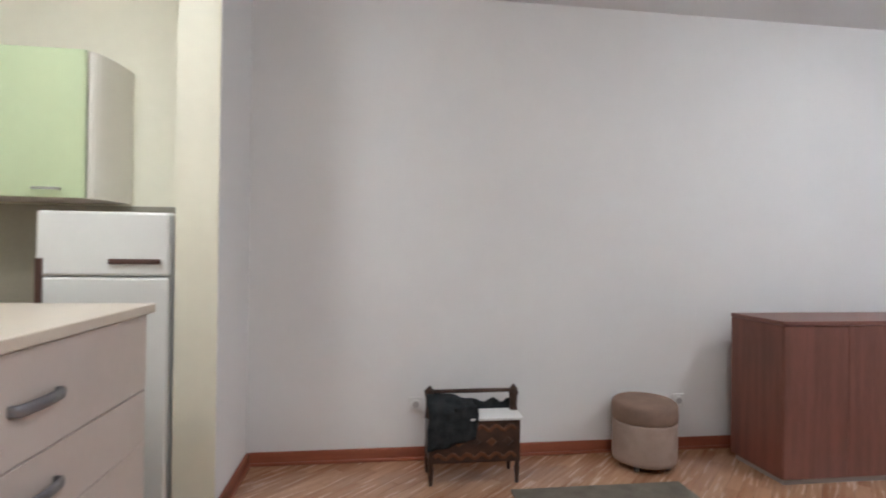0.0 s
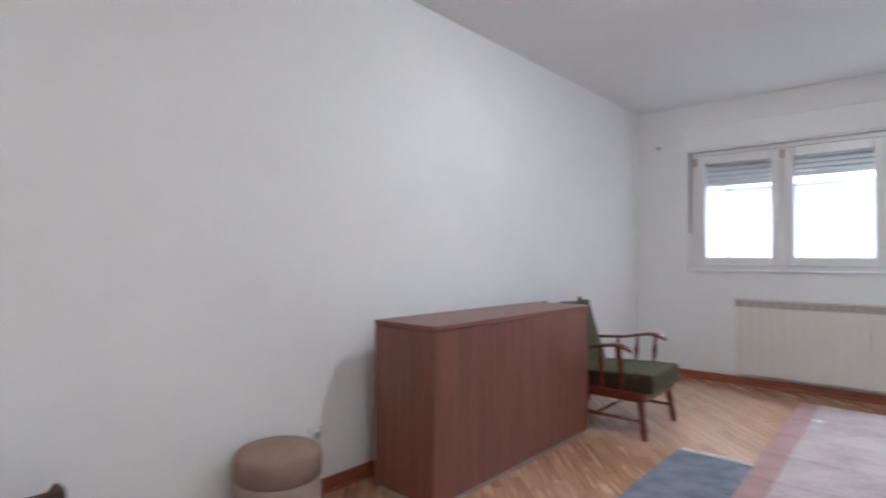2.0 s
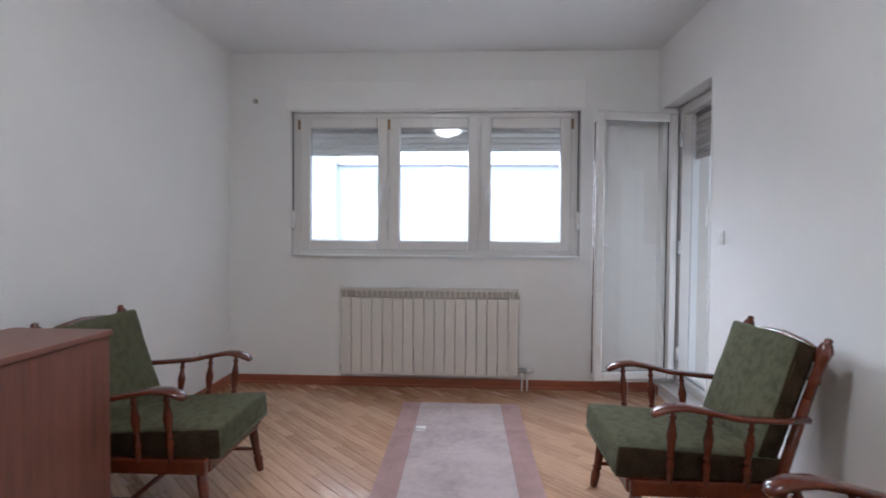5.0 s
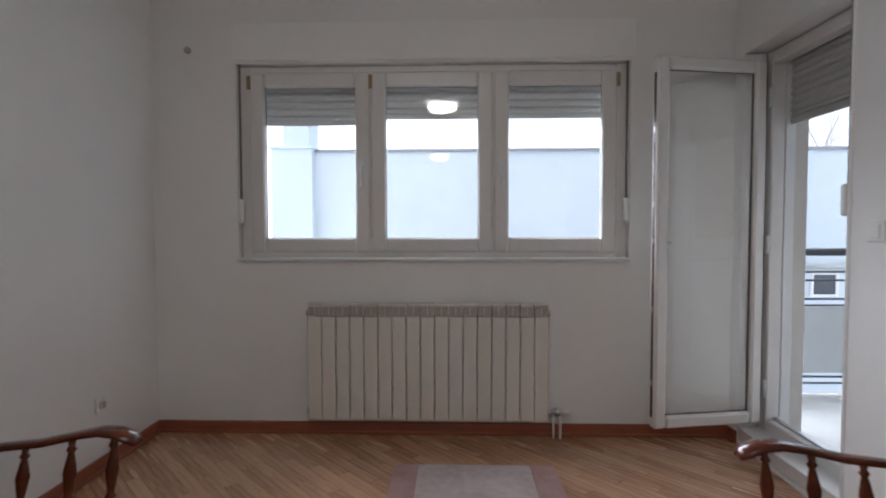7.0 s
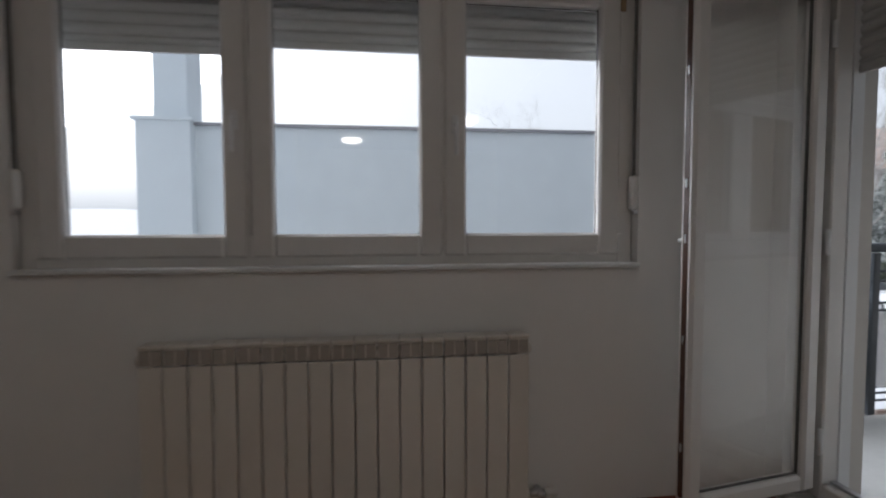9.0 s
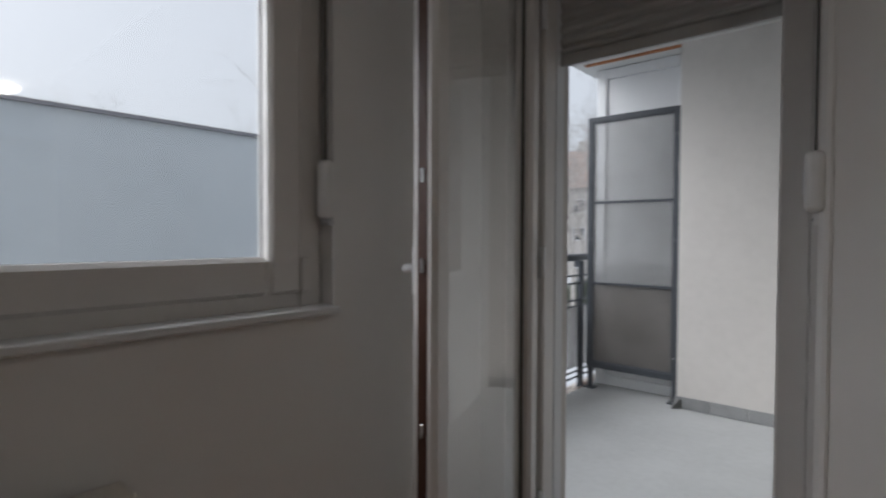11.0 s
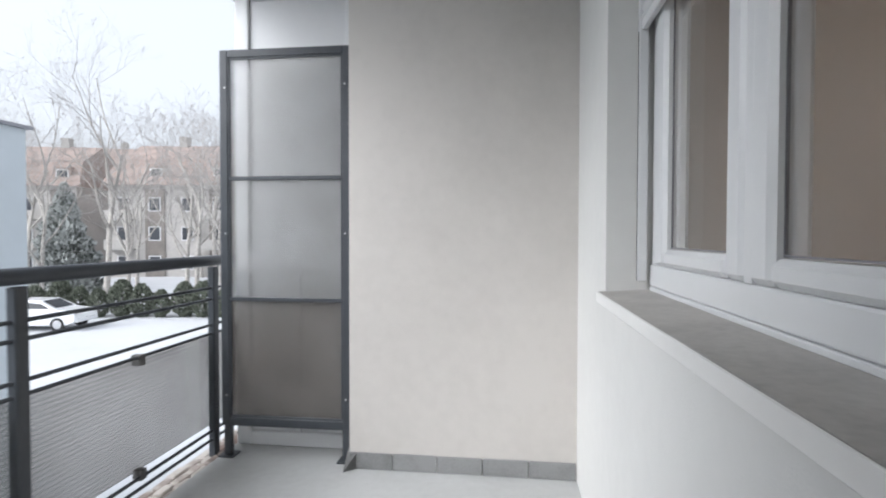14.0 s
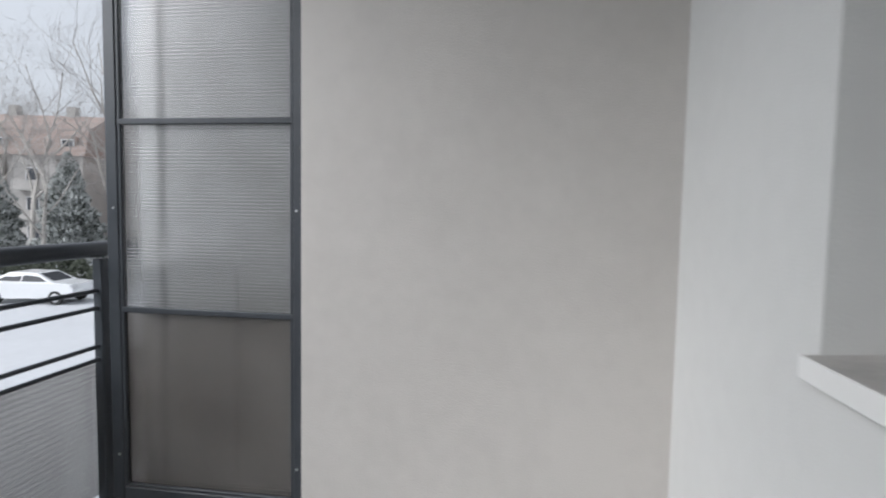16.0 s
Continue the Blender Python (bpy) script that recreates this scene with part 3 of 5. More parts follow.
def wall_plate(name, x, y, z, face, label, kind_of):
    """A small plate on a wall; face is the way it looks."""
    t = thing(name, label, kind_of, (x, y, z - 0.04))
    if face in "sn":
        s = -1 if face == "s" else 1
        part("plate", B(x - 0.041, x + 0.041, min(y, y + s * 0.010), max(y, y + s * 0.010), z - 0.041, z + 0.041, 0.004), M_SWITCH, t)
        if kind_of == "socket":
            bm = sweep(bmesh.new(), [(x, y + s * 0.009, z), (x, y + s * 0.02, z)], [0.027, 0.026], 20, cap=True)
            part("socket_ring", bm, M_SWITCH, t)
            bm = sweep(bmesh.new(), [(x, y + s * 0.0195, z), (x, y + s * 0.0207, z)], [0.019, 0.019], 20)
            part("socket_well", bm, M_WELL, t, "grey shaded socket well")
        else:
            part("rocker", B(x - 0.026, x + 0.026, min(y + s * 0.010, y + s * 0.016), max(y + s * 0.010, y + s * 0.016), z - 0.028, z + 0.028, 0.004), M_SWITCH, t)
    return t


wall_plate("wall_socket", -0.06, NY, 0.315, "s", "white plastic wall socket low on the wall", "socket")
wall_plate("wall_socket", 1.55, NY, 0.297, "s", "white plastic wall socket behind the pouf", "socket")
wall_plate("wall_socket", 5.03, NY, 0.338, "s", "white plastic wall socket near the corner", "socket")
wall_plate("wall_socket", 2.62, SY, 0.30, "n", "white plastic wall socket behind the armchair", "socket")
wall_plate("light_switch", 4.475, SY, 1.222, "n", "white plastic rocker light switch", "switch")
bm = sweep(bmesh.new(), [(EX, 4.216, 2.287), (EX - 0.012, 4.216, 2.287), (EX - 0.02, 4.216, 2.287)], [0.02, 0.02, 0.012], 16)
solo("cable_outlet", bm, M_GRILLE, "small round grey cable outlet on the wall", "outlet", (EX, 4.216, 2.26))

# ---- radiator ----
rad = thing("radiator", "cream aluminium sectional radiator under the window", "radiator", (5.49, 2.79, 0.11))
R0, R1, RN = 2.095, 3.492, 17
pitch = (R1 - R0) / RN
sec = None
for i in range(RN):
    y0 = R0 + i * pitch
    if sec is None:
        bm = B(5.452, 5.462, y0 + 0.0022, y0 + pitch - 0.0022, 0.115, 0.722, 0.004)
        box(bm, 5.462, 5.53, y0 + pitch / 2 - 0.008, y0 + pitch / 2 + 0.008, 0.12, 0.78)
        box(bm, 5.455, 5.535, y0 + 0.001, y0 + pitch - 0.001, 0.783, 0.797, 0.004)
        box(bm, 5.464, 5.472, y0 + 0.003, y0 + pitch - 0.003, 0.725, 0.783)
        sec = part("section", bm, M_ENAMEL, rad)
        bm = B(5.458, 5.464, y0 + 0.006, y0 + pitch / 2 - 0.003, 0.728, 0.778)
        box(bm, 5.458, 5.464, y0 + pitch / 2 + 0.003, y0 + pitch - 0.006, 0.728, 0.778)
        grl = part("grille", bm, M_GRILLE, sec, "shaded convection slots")
    else:
        o = new("section", sec.data)
        o.parent, o.location = rad, (0, i * pitch, 0)
        g = new("grille", grl.data)
        g.parent = o
for zz in (0.16, 0.74):
    bm = sweep(bmesh.new(), [(5.49, R0 - 0.012, zz), (5.49, R1 + 0.012, zz)], [0.019, 0.019], 12)
    part("header_pipe", bm, M_ENAMEL, rad, "", True)
bm = sweep(bmesh.new(), [(5.49, R0 - 0.01, 0.16), (5.49, R0 - 0.075, 0.16)], [0.015, 0.015], 12)
sweep(bm, [(5.462, R0 - 0.055, 0.16), (5.53, R0 - 0.055, 0.16)], [0.017, 0.014], 12)
part("valve", bm, M_CHROME, rad, "chrome valve block", True)
bm = sweep(bmesh.new(), [(5.485, R0 - 0.075, 0.16), (5.485, R0 - 0.125, 0.165)], [0.018, 0.016], 12)
part("valve_knob", bm, M_SWITCH, rad, "white valve knob", True)
for dy in (0.035, 0.075):
    part("pipe", sweep(bmesh.new(), [(5.49, R0 - dy, 0.001), (5.49, R0 - dy, 0.15)], [0.008, 0.008], 10), M_SWITCH, rad, "white pipe into the floor", True)
for yy in (2.4, 3.2):
    part("bracket", B(5.53, EX, yy - 0.012, yy + 0.012, 0.70, 0.74), M_ENAMEL, rad)

# ---- living room furniture ----
DX0, DX1, DY0, DY1, DZ = 1.79, 3.31, 3.877, 4.28, 0.85
dresser = thing("cabinet", "long low red-brown veneered cabinet standing off the wall", "cabinet", (2.55, 4.08, 0))
part("body", B(DX0 + 0.008, DX1 - 0.008, DY0 + 0.022, DY1 - 0.004, 0.035, DZ - 0.022, 0.002, 1), M_CAB, dresser)
part("plinth", B(DX0 + 0.02, DX1 - 0.02, DY0 + 0.018, DY1 - 0.02, 0.0, 0.034), M_GRILLE, dresser, "grey plinth strip")
part("top", B(DX0 - 0.004, DX1 + 0.004, DY0 - 0.008, DY1, DZ - 0.022, DZ, 0.003), M_CABTOP, dresser)
pw = (DX1 - DX0 - 0.012) / 4
for i in range(4):
    part("front_panel", B(DX0 + 0.006 + i * pw, DX0 + 0.006 + (i + 1) * pw - 0.0012, DY0, DY0 + 0.021, 0.032, DZ - 0.024, 0.0012, 1), M_CAB, dresser)
part("side_panel", B(DX0, DX0 + 0.0075, DY0 + 0.004, DY1 - 0.002, 0.032, DZ - 0.024, 0.001, 1), M_CAB, dresser)


def armchair():
    """Facing -y, standing on the origin."""
    c = thing("armchair", "dark red varnished wooden armchair with green plush cushions", "armchair", (0, 0, 0), "matching green armchairs")
    leg = [(0, 0.017), (0.08, 0.020), (0.25, 0.023), (0.33, 0.016), (0.36, 0.024), (0.40, 0.017), (0.6, 0.022), (1, 0.024)]
    for s in (-1, 1):
        part("leg", turned(bmesh.new(), (s * 0.285, -0.315, 0), (s * 0.262, -0.275, 0.27), leg, 12), M_CHAIR, c, "", True)
        part("leg", turned(bmesh.new(), (s * 0.275, 0.37, 0), (s * 0.262, 0.24, 0.27), leg, 12), M_CHAIR, c, "", True)
        bm = turned(bmesh.new(), (s * 0.262, 0.235, 0.22), (s * 0.275, 0.345, 0.62), [(0, 0.021), (0.3, 0.022), (1, 0.019)], 10)
        turned(bm, (s * 0.275, 0.345, 0.62), (s * 0.278, 0.418, 0.852),
               [(0, 0.019), (0.25, 0.018), (0.3, 0.024), (0.36, 0.018), (0.62, 0.021), (0.80, 0.030), (0.90, 0.020), (0.93, 0.013), (0.97, 0.016), (1, 0.006)], 12)
        part("back_post", bm, M_CHAIR, c, "turned post with a small finial", True)
        pts = [(s * 0.283, 0.345, 0.545), (s * 0.315, 0.22, 0.548), (s * 0.333, 0.06, 0.560), (s * 0.337, -0.06, 0.586), (s * 0.335, -0.13, 0.598),
               (s * 0.332, -0.185, 0.594), (s * 0.330, -0.232, 0.576), (s * 0.329, -0.248, 0.562)]
        part("armrest", sweep(bmesh.new(), pts, [(0.018, 0.013), (0.022, 0.012), (0.025, 0.012), (0.029, 0.012), (0.034, 0.013), (0.037, 0.014), (0.034, 0.013), (0.02, 0.008)],
                              12, power=2.6), M_CHAIR, c, "curved armrest with a dropped scroll end", True)
        for yy, zt in ((-0.165, 0.595), (-0.03, 0.578), (0.12, 0.552)):
            part("spindle", turned(bmesh.new(), (s * 0.285, yy, 0.25), (s * 0.333, yy - 0.005, zt),
                                   [(0, 0.013), (0.28, 0.014), (0.36, 0.018), (0.39, 0.010), (0.42, 0.010), (0.445, 0.018), (0.47, 0.010), (0.52, 0.013), (0.68, 0.020), (0.80, 0.013), (0.86, 0.009), (0.89, 0.015), (0.92, 0.009), (1, 0.013)], 10), M_CHAIR, c, "", True)
        part("side_rail", B(s * 0.256, s * 0.302, -0.31, 0.27, 0.238, 0.300, 0.008), M_CHAIR, c)
        part("stretcher", turned(bmesh.new(), (s * 0.276, -0.30, 0.115), (s * 0.270, 0.315, 0.115), [(0, 0.009), (0.5, 0.013), (1, 0.009)], 10), M_CHAIR, c, "", True)
    part("front_rail", B(-0.262, 0.262, -0.315, -0.275, 0.235, 0.290, 0.006), M_CHAIR, c)
    part("back_rail", B(-0.262, 0.262, 0.235, 0.27, 0.235, 0.290, 0.006), M_CHAIR, c)
    part("stretcher", turned(bmesh.new(), (-0.273, 0.02, 0.115), (0.273, 0.02, 0.115), [(0, 0.009), (0.5, 0.012), (1, 0.009)], 10), M_CHAIR, c, "", True)
    bm = sweep(bmesh.new(), [(-0.277, 0.405, 0.765), (-0.14, 0.412, 0.793), (0, 0.414, 0.803), (0.14, 0.412, 0.793), (0.277, 0.405, 0.765)],
               [(0.012, 0.030)] * 5, 10, power=3)
    part("top_rail", bm, M_CHAIR, c, "bowed top rail", True)

    def cushion(name, w, d, h, m, label):
        bm = bmesh.new()
        box(bm, -w, w, -d, d, 0, h, 0.0)
        bmesh.ops.subdivide_edges(bm, edges=bm.edges[:], cuts=5, use_grid_fill=True)
        for v in bm.verts:
            ex, ey = max(0, abs(v.co.x) / w - 0.72) / 0.28, max(0, abs(v.co.y) / d - 0.72) / 0.28
            edge = min(1.0, math.hypot(ex, ey))
            k = (v.co.z / h - 0.5) * 2
            v.co.z = h / 2 + k * h / 2 * (1 - 0.16 * edge ** 2) + 0.006 * (1 - edge) * k
            v.co.x *= 1 - 0.012 * abs(k)
            v.co.y *= 1 - 0.012 * abs(k)
            v.co += 0.0035 * noise.noise_vector(v.co * 9)
        es = [e for e in bm.edges if e.is_manifold and e.calc_face_angle(0) > 0.6]
        bmesh.ops.bevel(bm, geom=es, offset=0.012, segments=2, affect="EDGES", profile=0.5)
        bm.normal_update()
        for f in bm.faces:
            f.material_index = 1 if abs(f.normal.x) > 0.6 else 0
        bmesh.ops.transform(bm, matrix=m, verts=bm.verts)
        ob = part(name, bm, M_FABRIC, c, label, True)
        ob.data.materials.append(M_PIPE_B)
        return ob

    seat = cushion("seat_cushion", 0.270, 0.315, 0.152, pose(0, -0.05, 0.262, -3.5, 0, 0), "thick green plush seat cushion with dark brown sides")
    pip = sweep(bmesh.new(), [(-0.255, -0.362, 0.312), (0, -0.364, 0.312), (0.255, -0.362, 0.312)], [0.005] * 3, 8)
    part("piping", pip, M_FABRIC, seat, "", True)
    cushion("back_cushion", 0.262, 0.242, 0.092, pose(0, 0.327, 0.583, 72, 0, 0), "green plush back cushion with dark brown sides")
    return c


chair = armchair()
chair.matrix_basis = pose(3.69, 3.86, 0, 0, 0, 1)
ch = copy_thing(chair, pose(3.64, 1.542, 0, 0, 0, 180))
tagged(ch, "dark red varnished armchair with worn green plush cushions by the wall")
ch = copy_thing(chair, pose(2.38, 1.462, 0, 0, 0, 177))
tagged(ch, "dark red varnished wooden armchair with green plush cushions beside its twin")

# pouf
pouf = thing("pouf", "round brown suede pouf with a domed padded lid", "pouf", (1.225, 4.235, 0))
PX, PY = 1.225, 4.235


def lathe(cx, cy, prof, seg=36):
    bm = bmesh.new()
    sweep(bm, [(cx, cy, z) for _, z in prof], [r for r, _ in prof], seg, up=(1, 0, 0))
    return bm


part("body", lathe(PX, PY, [(0.155, 0.03), (0.172, 0.035), (0.176, 0.06), (0.177, 0.245), (0.174, 0.258)]), M_SUEDE2, pouf, "pale suede sides", True)
part("lid", lathe(PX, PY, [(0.174, 0.260), (0.179, 0.265), (0.179, 0.335), (0.174, 0.354), (0.160, 0.366), (0.12, 0.375), (0.06, 0.379), (0.005, 0.380)]), M_SUEDE, pouf, "brown suede lid", True)
for a in range(4):
    an = math.pi / 4 + a * math.pi / 2
    part("foot", lathe(PX + 0.13 * math.cos(an), PY + 0.13 * math.sin(an), [(0.014, 0), (0.018, 0.01), (0.018, 0.032)], 12), M_RUBBER, pouf, "small black foot", True)

# magazine rack
RX0, RX1, RY0, RY1 = -0.025, 0.455, 4.06, 4.27
rack = thing("magazine_rack", "dark carved wooden magazine rack with paper and cloth", "magazine rack", (0.215, 4.165, 0))
for x in (RX0 + 0.015, RX1 - 0.015):
    for y in (RY0 + 0.02, RY1 - 0.02):
        part("leg", turned(bmesh.new(), (x, y, 0), (x, y, 0.16), [(0, 0.009), (0.2, 0.012), (0.5, 0.016), (0.6, 0.011), (0.75, 0.017), (1, 0.015)], 10), M_DARK, rack, "", True)
    bm = B(x - 0.011, x + 0.011, RY0, RY1, 0.115, 0.325, 0.004)
    for y, zt in ((4.165, 0.455),):
        turned(bm, (x, y, 0.32), (x, y, 0.485), [(0, 0.028), (0.35, 0.02), (0.6, 0.022), (0.75, 0.027), (0.88, 0.022), (0.95, 0.012), (1, 0.004)], 12)
    part("end_panel", bm, M_DARK, rack)
for y in (RY0, RY1 - 0.012):
    side = part("side_panel", B(RX0 + 0.02, RX1 - 0.02, y, y + 0.012, 0.115, 0.335, 0.003), M_DARK, rack, "carved side panel")
    for zz, n in ((0.15, 7), (0.29, 7)):
        pts = [(RX0 + 0.03 + (RX1 - RX0 - 0.06) * k / 28, y - 0.002, zz + 0.012 * math.sin(k / 28 * n * math.pi * 1.6)) for k in range(29)]
        part("carved_band", sweep(bmesh.new(), pts, [(0.005, 0.011)] * 29, 6), M_INLAY, side, "wavy ochre carved band")
    for k in range(5):
        cx = RX0 + 0.07 + k * 0.085
        bm = bmesh.new()
        sweep(bm, [(cx, y + 0.002, 0.22), (cx, y - 0.004, 0.22)], [(0.032, 0.026), (0.024, 0.019)], 4)
        part("carved_lozenge", bm, M_INLAY if k % 2 else M_DARK, side)
part("bottom_board", B(RX0 + 0.015, RX1 - 0.015, RY0 + 0.012, RY1 - 0.012, 0.115, 0.127), M_DARK, rack)
part("handle_bar", turned(bmesh.new(), (RX0 + 0.01, 4.165, 0.455), (RX1 - 0.01, 4.165, 0.455), [(0, 0.012), (0.1, 0.010), (0.5, 0.012), (0.9, 0.010), (1, 0.012)], 12), M_DARK, rack, "", True)
bm = B(RX0 + 0.165, RX1 + 0.005, RY0 - 0.015, RY1 - 0.09, 0.338, 0.352, 0.003)
bmesh.ops.rotate(bm, verts=bm.verts, cent=(0.3, 4.14, 0.345), matrix=Matrix.Rotation(radians(5), 3, "X"))
solo("paper", bm, M_PAPER, "white papers lying on the magazine rack", "papers", (0.3, 4.13, 0.338))
bm = bmesh.new()
bmesh.ops.create_grid(bm, x_segments=26, y_segments=30, size=0.5)
for v in bm.verts:
    u, w = v.co.x + 0.5, v.co.y + 0.5
    x = RX0 - 0.005 + u * 0.25
    s = w * 0.52
    if s < 0.20:
        y, z = RY0 - 0.010 - 0.004 * math.sin(u * 19), 0.19 + s + 0.05 * u * (1 - w)
    else:
        a = (s - 0.20) / 0.32
        y, z = RY0 - 0.010 + a * 0.17, 0.385 + 0.075 * math.sin(a * 2.2) * (1 - u * 0.75)
    d = noise.noise_vector(Vector((x * 13, s * 13, 3.1))) * 0.016
    v.co = (x + d.x, y + d.y * 0.35 - 0.006, z + d.z)
bmesh.ops.solidify(bm, geom=bm.faces[:], thickness=0.006)
solo("folded_cloth", bm, M_CLOTH, "dark blue crumpled cloth draped over the magazine rack", "cloth", (0.1, 4.1, 0.2), smooth=True)

bm = bmesh.new()
bmesh.ops.create_grid(bm, x_segments=28, y_segments=14, size=0.5)
for v in bm.verts:
    u, w = v.co.x + 0.5, v.co.y + 0.5
    d = noise.noise_vector(Vector((u * 5, w * 3, 7.7))) * 0.02
    v.co = (0.13 + u * 0.30 + d.x, 4.185 + w * 0.06 + d.y * 0.3, 0.33 + 0.058 * math.sin(w * math.pi) + 0.012 * math.sin(u * 21) * math.sin(w * math.pi) + d.z * 0.6)
bmesh.ops.solidify(bm, geom=bm.faces[:], thickness=0.006)
solo("folded_cloth", bm, M_CLOTH, "dark cloth bundled behind the papers in the rack", "cloth", (0.28, 4.21, 0.33), smooth=True)


# rugs
def rug_slab(x0, x1, y0, y1, z0, z1, seed, amp=0.003, nx=40, ny=20, tilt=0.0, ridge=0.0):
    bm = bmesh.new()
    grid = {}
    for i in range(nx + 1):
        for j in range(ny + 1):
            x, y = x0 + (x1 - x0) * i / nx, y0 + (y1 - y0) * j / ny
            e = amp * (0.5 + 0.5 * noise.noise(Vector((x * 4, y * 2.2, seed))))
            e += ridge * max(0.0, math.sin(x * 14.0 + 0.6 * math.sin(y * 3))) ** 12
            grid[i, j] = bm.verts.new((x, y + tilt * (x - x0), z1 + e))
    for i in range(nx):
        for j in range(ny):
            bm.faces.new((grid[i, j], grid[i + 1, j], grid[i + 1, j + 1], grid[i, j + 1]))
    r = bmesh.ops.extrude_face_region(bm, geom=bm.faces[:])
    for v in [g for g in r["geom"] if isinstance(g, bmesh.types.BMVert)]:
        v.co.z = z0
    return bm


def fringe(x, y0, y1, z, away, n):
    bm = bmesh.new()
    for k in range(n):
        y = y0 + (y1 - y0) * (k + 0.5) / n
        j = noise.noise(Vector((k * 1.7, x, 0))) * 0.02
        sweep(bm, [(x, y, z + 0.004), (x + away * 0.03, y + j * 0.4, z + 0.006), (x + away * (0.055 + j), y + j, z + 0.0035)], [0.004, 0.0045, 0.003], 4)
    return bm


blue = thing("rug", "grey-blue woven rug with a cream fringe on the parquet", "rug", (2.5, 2.65, 0))
part("field", rug_slab(1.55, 3.39, 1.97, 3.335, 0.0, 0.006, 2.0), M_BLUE, blue)
part("fringe", fringe(3.388, 1.98, 3.325, 0.0, 1, 110), M_FRINGE, blue, "cream knotted fringe")
part("fringe", fringe(1.552, 1.98, 3.325, 0.0, -1, 110), M_FRINGE, blue, "cream knotted fringe")
run = thing("runner_rug", "faded pink runner rug with dull red borders", "rug", (3.7, 2.5, 0))
for i, (y0, y1, m, nm, lb) in enumerate(((2.09, 2.215, M_PINKB, "border", "dull red side border"), (2.216, 2.785, M_PINK, "field", ""),
                                         (2.786, 2.91, M_PINKB, "border", "dull red side border"))):
    part(nm, rug_slab(2.25, 5.11, y0, y1, 0.0005, 0.0115, 5.0, 0.006, 200, 10, 0.012, 0.006), m, run, lb)
solo("paper_scrap", B(4.54, 4.62, 2.74, 2.80, 0.0185, 0.0205), M_PAPER, "small pale scrap lying on the pink runner", "scrap", (4.58, 2.77, 0.0185))
olive = thing("rug", "olive-brown woven mat in front of the pouf", "mat", (0.83, 3.3, 0))
part("field", rug_slab(0.38, 1.275, 2.65, 3.975, 0.0, 0.008, 8.0), M_OLIVE, olive)

# ceiling lamps
lamp = thing("ceiling_lamp", "round opal glass ceiling lamp, switched on", "lamp", (2.65, 2.8, ZC), "ceiling lamps")
part("base_plate", lathe(2.65, 2.8, [(0.15, ZC - 0.001), (0.15, ZC - 0.022), (0.14, ZC - 0.026)]), M_SWITCH, lamp, "", True)
part("shade", lathe(2.65, 2.8, [(0.165, ZC - 0.027), (0.172, ZC - 0.04), (0.16, ZC - 0.07), (0.12, ZC - 0.095), (0.06, ZC - 0.11), (0.01, ZC - 0.113)]), M_LAMP, lamp, "glowing opal glass shade", True)
copy_thing(lamp, pose(0.24, 1.35, ZC))
copy_thing(lamp, pose(-1.75, 3.0, ZC))
# Unseen lamp, added to brighten the room behind the balcony window.
copy_thing(lamp, pose(2.7, -0.6, ZC))

# ---- kitchen ----
KZ = 0.97
unit = thing("kitchen_unit", "beige kitchen drawer unit with long grey handles", "cabinet", (-1.46, 2.9, 0))
part("body", B(-1.75, -1.205, 2.0, 3.60, 0.1, KZ - 0.036), M_BEIGE, unit)
part("plinth", B(-1.72, -1.25, 2.02, 3.58, 0.0, 0.099), M_GRILLE, unit)
for y0, y1 in ((2.004, 3.596),):
    for z0, z1 in ((0.105, 0.434), (0.438, 0.638), (0.642, KZ - 0.042)):
        d = part("drawer_front", B(-1.204, -1.186, y0, y1, z0, z1, 0.002, 1), M_BEIGE, unit)
        ym, zm = (y0 + y1) / 2 + 0.10, (z0 + z1) / 2
        bm = sweep(bmesh.new(), [(-1.187, ym - 0.10, zm), (-1.162, ym - 0.09, zm), (-1.155, ym, zm), (-1.162, ym + 0.09, zm), (-1.187, ym + 0.10, zm)],
                   [(0.006, 0.014), (0.006, 0.017), (0.006, 0.018), (0.006, 0.017), (0.006, 0.014)], 8)
        part("handle", bm, M_HANDLE, d, "curved grey metal handle", True)
solo("worktop", B(-1.78, -1.165, 1.97, 3.63, KZ - 0.036, KZ, 0.005), M_TOP, "cream laminate worktop on the drawer unit", "worktop", (-1.47, 2.8, KZ - 0.036))
fridge = thing("fridge", "white fridge with dark brown handles beside the partition", "fridge", (-1.47, 4.13, 0))
part("body", B(-1.735, -1.195, 3.905, 4.40, 0.02, 1.345, 0.012), M_FRIDGE, fridge)
part("door", B(-1.733, -1.197, 3.85, 3.902, 0.05, 1.06, 0.012), M_FRIDGE, fridge)
part("freezer_door", B(-1.733, -1.197, 3.85, 3.902, 1.066, 1.343, 0.012), M_FRIDGE, fridge)
part("handle", B(-1.44, -1.23, 3.835, 3.8495, 1.118, 1.14, 0.004), M_HANDLE_D, fridge, "dark brown handle strip")
part("handle", B(-1.725, -1.70, 3.832, 3.8495, 0.86, 1.14, 0.004), M_HANDLE_D, fridge, "dark brown handle strip")
upper = thing("wall_cabinet", "pale green kitchen wall cabinet with a rounded end", "cabinet", (-2.3, 4.26, 1.42))
part("body", B(-3.0, -1.67, 4.115, 4.427, 1.42, 2.12), M_BEIGE, upper)
